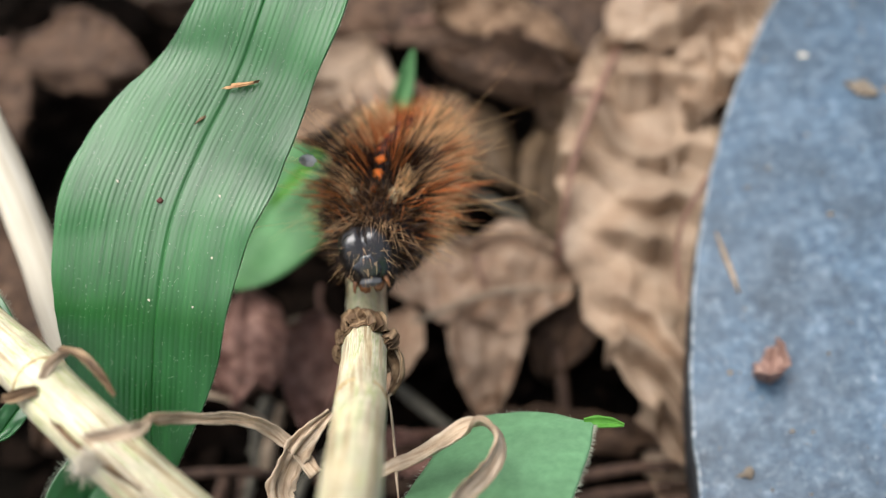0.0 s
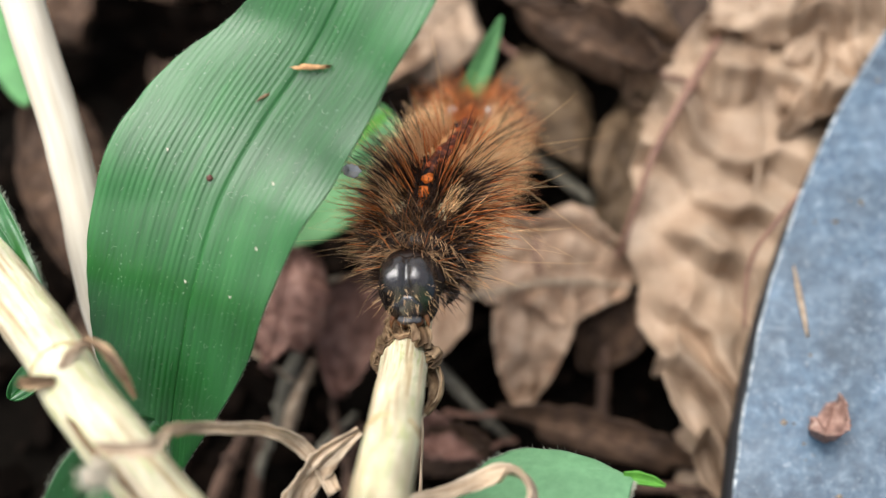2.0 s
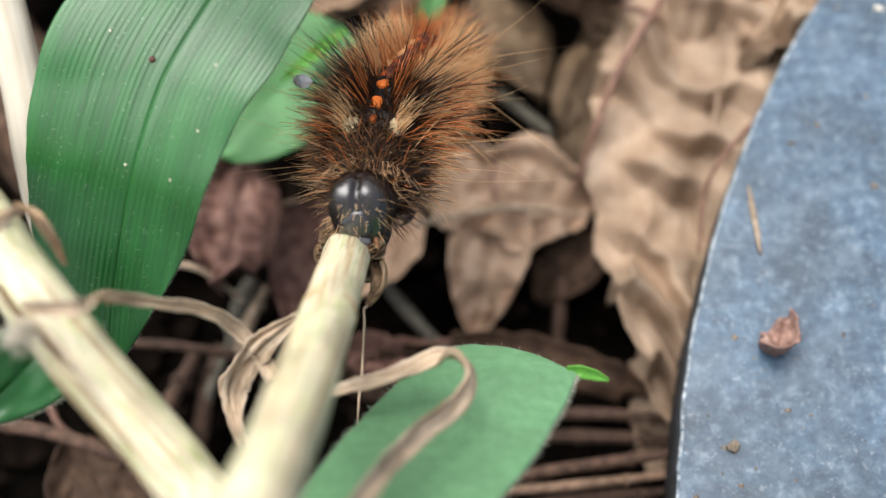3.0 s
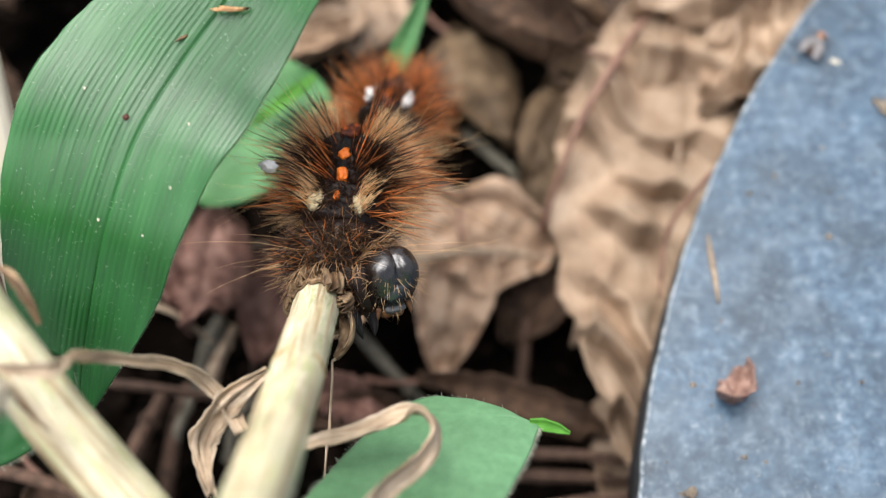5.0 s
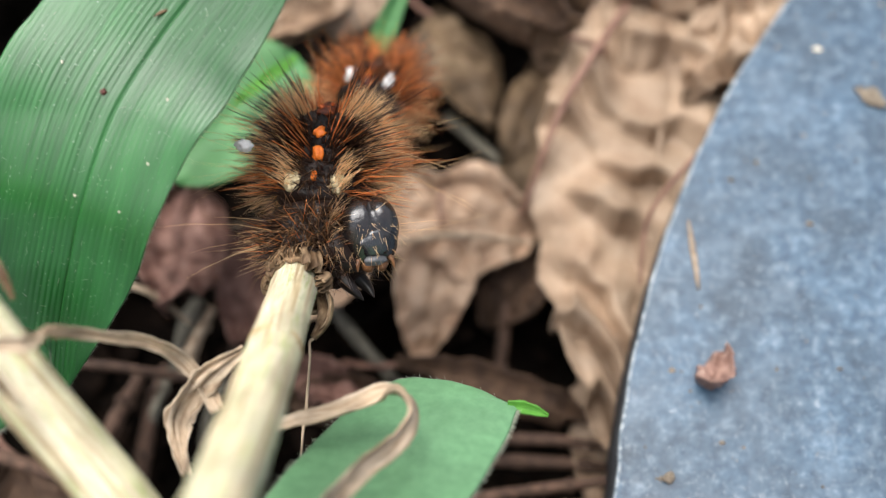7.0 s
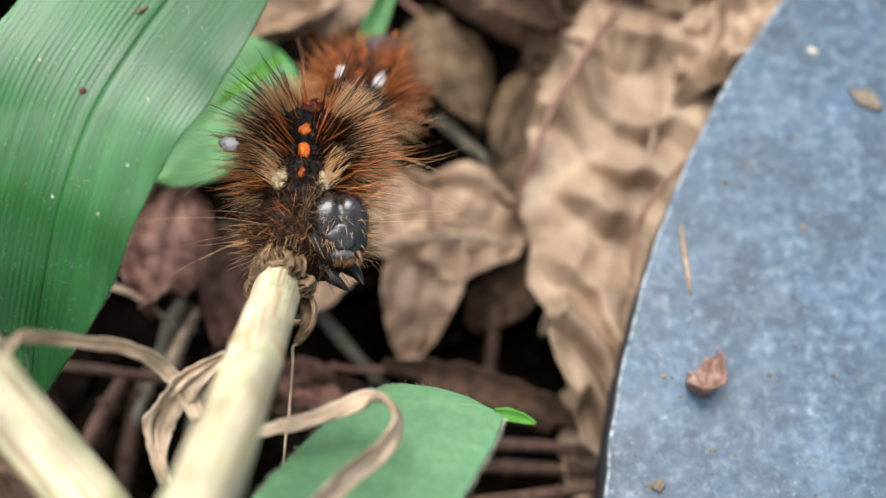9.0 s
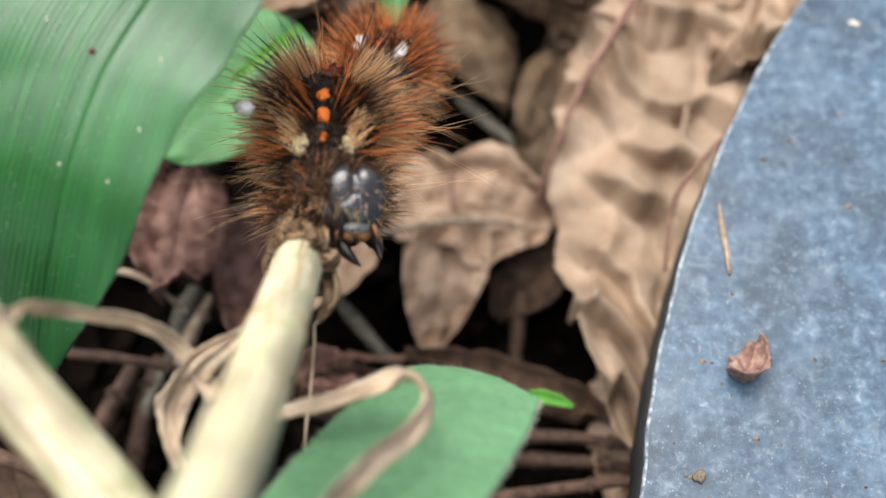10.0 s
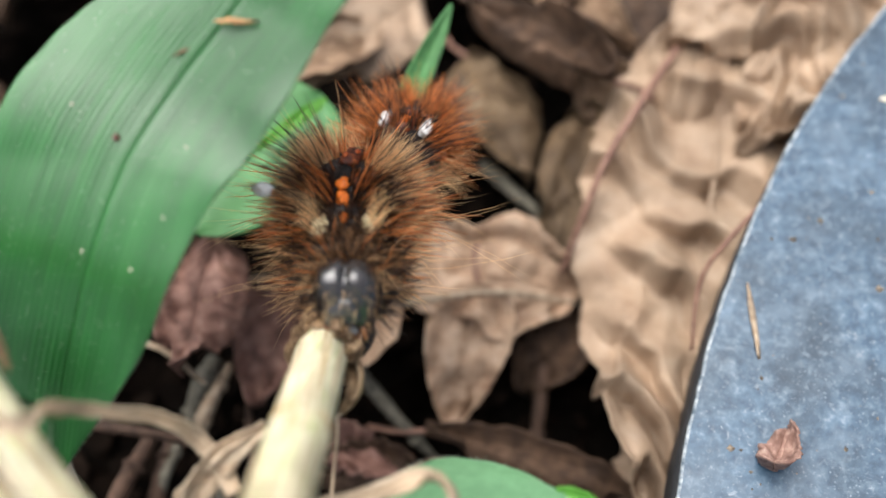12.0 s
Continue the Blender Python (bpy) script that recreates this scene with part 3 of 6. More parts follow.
dry_leaf((-0.5, -2.0, 1.0), (1.9, -2.8, 1.0), 0.17, DRY_BROWN, 101, 5, 0.06, 0.14, 0.2, 0.1, 10, "long reddish-brown dead leaf rolled up in the litter", shape=1.0)
dry_leaf((-1.75, -2.15, 0.9), (-0.7, -2.55, 0.9), 0.25, DRY_RED, 104, 4, 0.06, 0.2, 0.25, 0.1, 0, "dark reddish torn leaf scrap in the litter", ragged=0.35)


def litter():
    """Crumbs of leaf that fill the bottom, too many to count."""
    rng = np.random.RandomState(11)
    verts, faces = [], []
    for k in range(1500):
        x, y = rng.uniform(-8.5, 5.5), rng.uniform(-6, 8)
        size = rng.uniform(0.12, 0.5)
        z = mound(x, y) + rng.uniform(0.02, 0.35)
        a, tilt = rng.uniform(0, 6.28), rng.normal(0, 0.45, 2)
        start = len(verts)
        m = 7
        for lift in (0.0, 0.02):
            for j in range(m):
                w = 2 * math.pi * j / m
                r = size * rng.uniform(0.6, 1.1) if lift == 0 else np.hypot(*(np.array(verts[start + j][:2]) - (x, y)))
                px, py = r * math.cos(w), r * 0.5 * math.sin(w)
                if lift == 0:
                    qx, qy = px * math.cos(a) - py * math.sin(a), px * math.sin(a) + py * math.cos(a)
                    verts.append((x + qx, y + qy, max(z + qx * tilt[0] + qy * tilt[1] + rng.uniform(-0.04, 0.04), mound(x, y) + 0.01)))
                else:
                    vx, vy, vz = verts[start + j]
                    verts.append((vx, vy, vz + lift))
        faces.append(tuple(range(start + m, start + 2 * m)))
        faces.append(tuple(range(start + m - 1, start - 1, -1)))
        for j in range(m):
            j2 = (j + 1) % m
            faces.append((start + j, start + j2, start + m + j2, start + m + j))
    ob = part("leaf_litter", mesh_of("leaf_litter", verts, faces, smooth=False), SHADED_LITTER)
    tagged(ob, "crumbled leaf litter over the soil, gap shade in its colour", "leaf litter", kind="stuff")


litter()


def twig(points, radius, mat, label, name="twig", wobble=0.2, seed=0, bits=True):
    top = thing(name, label, "twig", group="twigs in the litter", at=points[0])
    rel = [np.array(p, float) - np.array(points[0], float) for p in points]
    part("shaft", tube("shaft", rel, [radius * 0.9, radius, radius * 0.85, radius * 0.6], 26, 10, wobble, seed), mat, top)
    if bits:
        mid = spline(rel, 9)
        for k in (2, 6):
            me = lump("bud_scar", (radius * 1.18, radius * 1.18, radius * 0.5), seed + k, 0.3)
            bud = part("bud_scar", me, mat, top)
            way = Vector(mid[k + 1] - mid[k - 1])
            bud.matrix_local = Matrix.Translation(Vector(mid[k]) * CM) @ way.to_track_quat("Z", "Y").to_matrix().to_4x4()
    return top


twig([(-3.85, -1.38, 2.0), (-3.26, -1.53, 2.05), (-2.8, -1.8, 1.75)], 0.038, TWIG_PALE, "short pale broken twig lying in the litter", seed=1)
twig([(-3.25, -1.08, 1.9), (-2.8, -0.78, 1.95), (-2.25, -0.45, 1.6)], 0.042, TWIG_PALE, "thin tan twig across the litter", seed=2)
twig([(-0.9, -0.8, 1.62), (0.16, -0.68, 1.75), (1.15, -0.6, 1.35)], 0.042, TWIG_PALE, "thin tan twig lying over a dead leaf", seed=3)
twig([(-1.35, -1.28, 1.15), (-0.86, -1.83, 1.0), (-0.35, -2.25, 0.6)], 0.08, TWIG_GREY, "grey-green broken stick in shade", seed=4)
twig([(0.1, 1.45, 0.9), (0.56, 0.8, 1.2), (1.15, 0.4, 0.8)], 0.08, TWIG_GREY, "grey stick between leaves lying in the litter", seed=5)
twig([(0.8, 0.5, 1.0), (0.7, 0.1, 1.05), (1.0, -0.35, 0.7)], 0.06, TWIG_GREY, "thin grey stick lying in the litter", seed=6)
twig([(2.3, 2.2, 2.3), (1.79, 1.31, 2.45), (1.43, 0.71, 2.25), (1.19, 0.18, 1.95), (0.98, -0.3, 1.5)], 0.05, STALK_RED, "reddish-brown leaf stalk lying in the litter", name="leaf_stalk", seed=7, bits=False)
twig([(3.05, 0.0, 2.9), (2.57, -0.51, 2.8), (2.3, -0.86, 2.5), (2.22, -1.5, 2.2)], 0.03, STALK_RED, "thin reddish leaf stalk beside the plate", name="leaf_stalk", seed=8, bits=False)
twig([(-0.5, -3.82, 1.3), (0.84, -3.65, 1.5), (2.0, -3.5, 1.5)], 0.075, TWIG_BROWN, "smooth brown twig lying in the litter", seed=9)
twig([(-0.3, -4.1, 1.2), (0.9, -3.95, 1.35), (2.1, -3.85, 1.3)], 0.07, TWIG_BROWN, "smooth brown twig lying in the litter", seed=10)
twig([(-5.6, -3.3, 2.3), (-4.35, -3.56, 2.5), (-3.2, -4.0, 2.2)], 0.08, TWIG_BROWN, "long brown twig lying in the litter", seed=11)
twig([(0.82, -1.1, 0.75), (0.78, -1.6, 0.6), (0.72, -2.1, 0.35)], 0.09, TWIG_BROWN, "thick brown stalk in shade", seed=12)
twig([(-2.98, -2.15, 1.0), (-2.85, -1.8, 1.2), (-2.7, -1.35, 1.1)], 0.085, TWIG_PALE, "pale straw stub lying in the litter", seed=13)
twig([(-3.45, -3.0, 0.8), (-3.3, -2.6, 1.0), (-3.15, -2.0, 0.9)], 0.07, TWIG_GREY, "grey straw stub lying in the litter", seed=14)
twig([(-2.2, -2.9, 0.8), (-2.4, -2.2, 1.0), (-2.5, -1.7, 0.8)], 0.05, TWIG_BROWN, "thin brown stick lying in the litter", seed=15)
twig([(-4.4, 1.0, 1.2), (-4.2, 1.8, 1.5), (-4.1, 2.8, 1.2)], 0.07, TWIG_BROWN, "dark brown stick lying in the litter", seed=16)

twig([(-3.95, -3.5, 0.9), (-3.7, -2.9, 1.25), (-3.45, -2.2, 1.2)], 0.11, TWIG_BROWN, "thick brown straw lying in the litter", seed=17)
twig([(-3.45, -3.4, 0.7), (-3.35, -2.7, 0.95), (-3.25, -2.0, 0.9)], 0.1, TWIG_BROWN, "brown stick lying in the litter", seed=18)
twig([(-2.85, -1.3, 1.2), (-2.98, -1.7, 1.25), (-3.12, -2.1, 0.9)], 0.1, TWIG_GREY, "grey straw stub lying in the litter", seed=19)
twig([(-4.0, -2.25, 1.7), (-3.3, -2.38, 1.85), (-2.6, -2.42, 1.5)], 0.06, TWIG_BROWN, "reddish-brown stick lying in the litter", seed=20)
twig([(0.5, -2.9, 1.0), (1.3, -2.98, 1.2), (2.1, -3.05, 1.1)], 0.07, TWIG_BROWN, "smooth brown twig lying in the litter", seed=21)
twig([(0.5, -3.1, 0.8), (1.3, -3.18, 1.0), (2.1, -3.22, 0.9)], 0.08, TWIG_BROWN, "smooth brown twig lying in the litter", seed=22)
twig([(-2.75, -2.9, 0.7), (-2.6, -2.4, 0.95), (-2.2, -1.9, 0.8)], 0.07, TWIG_GREY, "grey stick lying in the litter", seed=23)
twig([(-2.2, -3.4, 0.6), (-2.3, -2.7, 0.8), (-2.15, -2.0, 0.7)], 0.06, TWIG_BROWN, "thin brown stick lying in the litter", seed=24)
twig([(-4.9, -2.4, 1.0), (-4.4, -2.9, 1.2), (-4.0, -3.6, 0.9)], 0.07, TWIG_BROWN, "brown straw lying in the litter", seed=25)
twig([(-1.9, 0.9, 1.4), (-1.0, 1.5, 1.7), (-0.2, 2.4, 1.4)], 0.05, TWIG_BROWN, "thin brown stick lying in the litter", seed=26)


twig([(-0.06, -3.93, 1.55), (0.83, -3.87, 1.6), (1.91, -3.73, 1.5)], 0.06, TWIG_TAN, "smooth light brown twig lying in the litter", seed=27)


# ---- straw stems ----
def stem(name, points, radii, label, mat, joints=(), sides=44, n=110, at=None):
    at = np.array(at if at is not None else points[-1], float)
    top = thing(name, label, "dry grass", at=at)
    rel = [np.array(p, float) - at for p in points]
    part("culm", tube("culm", rel, radii, n, sides, 0.05, 3, ribs=0.05), mat, top)
    path = spline(rel, 400)
    rad = np.interp(np.linspace(0, 1, 400), np.linspace(0, 1, len(radii)), radii)
    for u in joints:
        k = int(u * 399)
        me = tube("joint", [path[k - 2], path[k - 1], path[k], path[k + 1], path[k + 2]], [rad[k] * 0.98, rad[k] * 1.02, rad[k] * 1.03, rad[k] * 1.02, rad[k] * 0.98], 11, sides, 0.05, k)
        part("joint", me, NODE_TAN, top, "tan ring at a stem joint")
    return top, path, rad


main_stem, main_path, main_rad = stem(
    "dry_grass", [(-1.29, 0.6, 1.8), (-1.264, -0.37, 2.79), (-1.227, -1.9, 4.26), (-1.222, -2.72, 5.07), (-1.229, -3.7, 6.04), (-1.249, -4.65, 7.01), (-1.285, -5.7, 8.09), (-1.31, -6.8, 8.85), (-1.4, -8.6, 8.0), (-1.8, -9.9, 3.8), (-1.9, -10.1, -0.3)],
    [0.18, 0.185, 0.195, 0.2, 0.205, 0.207, 0.21, 0.215, 0.22, 0.23, 0.24], "pale yellow-green dry straw stem bent over the litter", STRAW, joints=(0.401,), at=(-1.9, -10.0, 0))
side_stem, side_path, side_rad = stem(
    "dry_grass", [(-6.26, -0.3, 5.2), (-4.6, -2.1, 5.9), (-3.86, -2.95, 6.22), (-3.5, -3.42, 6.38), (-2.94, -4.09, 6.2), (-2.39, -4.68, 5.95), (-1.855, -5.29, 5.76), (-1.5, -5.75, 5.6), (-1.4, -7.4, 5.0), (-2.0, -9.2, 2.8), (-2.5, -9.8, -0.3)],
    [0.22, 0.23, 0.235, 0.24, 0.24, 0.24, 0.235, 0.23, 0.23, 0.24, 0.25], "thick pale straw stem with a jointed ring and dry sheath", STRAW, joints=(0.245,), at=(-2.5, -9.8, 0))
stem("dry_grass", [(-5.3, 2.4, 6.2), (-4.84, 0.78, 5.5), (-4.48, -0.48, 4.87), (-4.2, -1.9, 4.1), (-4.0, -3.0, 2.6), (-3.95, -3.5, 0.6), (-3.95, -3.6, -0.2)],
     [0.2, 0.2, 0.2, 0.2, 0.2, 0.2, 0.2], "bleached white straw stem rising beside the leaf", STRAW_WHITE, at=(-3.95, -3.6, 0))


def ribbon(name, points, widths, normals, thick=0.012, n=60, cols=14, roll=0.25, seed=0, ruffle=0.02):
    """A dry strip that follows the points; roll: how much it is cupped across."""
    path, nrm = spline(points, n), spline(normals, n)
    wid = np.interp(np.linspace(0, 1, n), np.linspace(0, 1, len(widths)), widths)
    tan = np.gradient(path, axis=0)
    grid, uv = np.zeros((n, cols, 3)), np.zeros((n, cols, 2))
    length = 0
    for k in range(n):
        t = tan[k] / np.linalg.norm(tan[k])
        s = np.cross(t, nrm[k])
        s /= np.linalg.norm(s)
        up = np.cross(s, t)
        length += np.linalg.norm(tan[k])
        for c in range(cols):
            v = 2 * c / (cols - 1) - 1
            h = roll * wid[k] * v * v + ruffle * noise.noise(Vector((v * 2.5, length * 2.5, seed))) + min(0.012, 0.07 * wid[k]) * math.sin(v * 16)
            grid[k, c] = path[k] + s * v * wid[k] * (1 + 0.3 * noise.noise(Vector((length * 4, v * 2, seed))) + 0.2 * noise.noise(Vector((length * 13, v * 3, seed)))) + up * h
            uv[k, c] = (v * wid[k], length)
    return sheet(name, grid, thick, uv)


def off(points, at):
    return [np.array(p, float) - np.array(at, float) for p in points]


SIDE_AT, MAIN_AT = (-2.5, -9.8, 0), (-1.9, -10.0, 0)
CAMWARD = (0.0, -0.42, 0.9)
FLAP = [(-1.01, -2.77, 5.12), (-0.95, -2.81, 5.05), (-0.92, -2.94, 5.04), (-0.95, -3.08, 5.03), (-1.05, -3.21, 5.02)]
FIBRE = [(-1.08, -3.24, 5.01), (-1.08, -3.36, 4.95), (-1.11, -3.59, 4.74), (-1.12, -3.74, 4.67), (-1.14, -3.85, 4.62), (-1.16, -4.18, 4.57), (-1.15, -4.44, 4.67)]
# dry sheath of the thick stem: the strip that bends across to the other stem, the loose flap, and the white tuft
part("sheath_strip", ribbon("sheath_strip", off([(-3.19, -3.91, 6.78), (-2.82, -3.94, 6.82), (-2.75, -3.68, 6.38), (-2.49, -3.57, 6.0), (-2.24, -3.51, 5.7), (-2.07, -3.53, 5.4), (-1.92, -3.68, 5.25), (-1.77, -3.9, 5.2)], SIDE_AT),
     [0.04, 0.055, 0.045, 0.045, 0.05, 0.06, 0.075, 0.06], [CAMWARD, CAMWARD, CAMWARD, (0.2, -0.5, 0.8), (0.1, -0.3, 0.9), (0.4, -0.3, 0.8), (0.7, -0.2, 0.5), (0.3, -0.4, 0.8)], seed=1, roll=0.5), BRACT, side_stem, "dry tan sheath strip bent across")
part("sheath_flap", ribbon("sheath_flap", off([(-3.44, -3.06, 6.64), (-3.28, -3.16, 6.64), (-3.15, -3.32, 6.61), (-3.05, -3.48, 6.51)], SIDE_AT),
     [0.03, 0.05, 0.045, 0.012], [(0.5, 0.4, 0.8)] * 4, seed=2, roll=0.6), BRACT_DARK, side_stem, "curled brown sheath flap")
part("sheath_wrap", ribbon("sheath_wrap", off([(-3.4, -3.03, 6.53), (-3.48, -3.11, 6.59), (-3.55, -3.2, 6.61), (-3.6, -3.33, 6.58), (-3.57, -3.51, 6.55)], SIDE_AT),
     [0.02, 0.035, 0.04, 0.035, 0.02], [CAMWARD] * 5, seed=3, roll=-0.3, ruffle=0.04), BRACT, side_stem, "papery sheath edge round the joint")
part("sheath_seam", ribbon("sheath_seam", off([(-3.56, -3.5, 6.56), (-3.4, -3.77, 6.55), (-3.14, -4.04, 6.56), (-2.84, -4.31, 6.59)], SIDE_AT),
     [0.02, 0.02, 0.018, 0.006], [CAMWARD] * 4, seed=23, roll=0.1, ruffle=0.03), BRACT_DARK, side_stem, "brown torn seam of the sheath")
part("sheath_wrap", ribbon("sheath_wrap", off([(-3.61, -3.37, 6.63), (-3.79, -3.36, 6.58), (-3.94, -3.32, 6.49)], SIDE_AT),
     [0.035, 0.05, 0.02], [CAMWARD] * 3, seed=13, roll=0.4, ruffle=0.04), BRACT_DARK, side_stem, "brown point of the dry sheath")
tuft_rng = np.random.RandomState(6)
part("tuft", hairs("tuft", [np.array((-3.19, -4.07, 6.75)) - SIDE_AT + tuft_rng.normal(0, 0.035, 3) for _ in range(130)], [tuft_rng.normal(0, 0.6, 3) + (0, -0.5, -0.2) for _ in range(130)], tuft_rng.uniform(0.06, 0.17, 130), 0.008, 0.8, 3), STRAW_WHITE, side_stem, "frayed whitish fibres")
# sheath pieces on the main stem
part("sheath", ribbon("sheath", off([(-1.56, -3.43, 5.36), (-1.74, -3.57, 5.35), (-1.91, -3.7, 5.28), (-2.09, -3.88, 5.1), (-2.1, -4.06, 5.06), (-1.99, -4.4, 5.15)], MAIN_AT),
     [0.04, 0.08, 0.12, 0.12, 0.09, 0.03], [(0.1, -0.4, 0.9), (0.3, -0.3, 0.9), (0.5, -0.3, 0.8), (0.5, -0.3, 0.8), (0.4, -0.4, 0.8), CAMWARD], seed=4, roll=0.4, ruffle=0.08), BRACT, main_stem, "papery tan sheath peeling from the stem")
part("curled_strip", ribbon("curled_strip", off([(-1.55, -4.1, 5.4), (-1.3, -4.08, 5.34), (-1.09, -4.02, 5.35), (-0.82, -3.97, 5.38), (-0.5, -3.88, 5.5), (-0.3, -3.89, 5.6), (-0.22, -4.08, 5.66), (-0.32, -4.3, 5.74), (-0.55, -4.53, 5.92), (-0.82, -5.0, 6.4), (-1.05, -5.5, 6.8)], MAIN_AT),
     [0.03, 0.05, 0.065, 0.07, 0.085, 0.09, 0.09, 0.09, 0.09, 0.085, 0.06], [(0, 0.3, 1), (0, 0.3, 1), (0, 0.3, 1), (0, 0.3, 1), (0.4, 0.3, 0.8), (0.9, 0, 0.4), (0.8, -0.5, 0.4), (0.5, -0.5, 0.7), (0.5, -0.4, 0.7), (0.5, -0.4, 0.7), (0.4, -0.4, 0.8)], seed=5, roll=0.5), BRACT, main_stem, "dry curled tan strip")
part("collar_flap", ribbon("collar_flap", off(FLAP, MAIN_AT),
     [0.03, 0.07, 0.075, 0.06, 0.015], [(-0.6, -0.3, 0.7)] * 5, seed=6, roll=0.5, ruffle=0.05), BRACT_DARK, main_stem, "hollow brown flap of dry sheath")
part("flap_rim", tube("flap_rim", off(FLAP[1:] + FIBRE, MAIN_AT), [0.014, 0.015, 0.014, 0.01, 0.009, 0.011, 0.016, 0.009, 0.007], 70, 7, 0.5, 2), BRACT, main_stem, "pale dry rim of the flap, hanging on as a fibre")


def torn_sheath():
    """Crumpled papery scraps that stand out round the stem where the sheath has torn."""
    rng = np.random.RandomState(33)
    tan, a, b = frames_along(main_path)
    for n_scrap in range(9):
        k = int(rng.uniform(0.291, 0.311) * 399)
        w = 2 * math.pi * n_scrap / 9 + rng.uniform(-0.2, 0.2)
        length, flare = rng.uniform(0.2, 0.38), rng.uniform(0.015, 0.08)
        pts, outs = [], []
        for q in np.linspace(0, 1, 6):
            ang = w + 0.5 * q * rng.uniform(-1, 1)
            out = a[k] * math.cos(ang) + b[k] * math.sin(ang)
            r = main_rad[k] * 1.04 + flare * math.sin(q * 2.6) + 0.02 * rng.normal()
            pts.append(main_path[k] + out * r - tan[k] * length * (q - 0.3))
            outs.append(out)
        wide = rng.uniform(0.07, 0.12)
        part("sheath_scrap", ribbon("sheath_scrap", pts, [wide * 0.9, wide, wide * 0.8, wide * 0.15], outs, 0.006, 44, 16, 0.12, 40 + n_scrap, 0.14), BRACT_DARK, main_stem, "crumpled papery scrap of torn sheath")


torn_sheath()


def collar():
    """Torn sheath fibres wound round the stem below the caterpillar."""
    rng = np.random.RandomState(21)
    _, a, b = frames_along(main_path)
    for n_strand in range(4):
        u0 = rng.uniform(0.293, 0.308)
        w0, turns = rng.uniform(0, 6.28), rng.uniform(0.35, 0.9)
        pts = []
        for q in np.linspace(0, 1, 14):
            k = int((u0 + q * rng.uniform(-0.002, 0.004) + 0.01 * (q - 0.5) * rng.choice((-1, 1))) * 399)
            w = w0 + q * turns * 6.28
            r = main_rad[k] * (1.07 + 0.1 * noise.noise(Vector((q * 4, n_strand * 3.1, 0))))
            pts.append(main_path[k] + r * (a[k] * math.cos(w) + b[k] * math.sin(w)))
        wide = rng.uniform(0.008, 0.026)
        outward = [p - main_path[int(u0 * 399)] for p in pts]
        part("collar_fibre", ribbon("collar_fibre", pts, [wide * 0.3, wide, wide * 0.8, wide * 0.2], outward, 0.008, 40, 8, 0.4, n_strand, 0.05), BRACT_DARK, main_stem, "torn dry fibre wound round the stem")


collar()


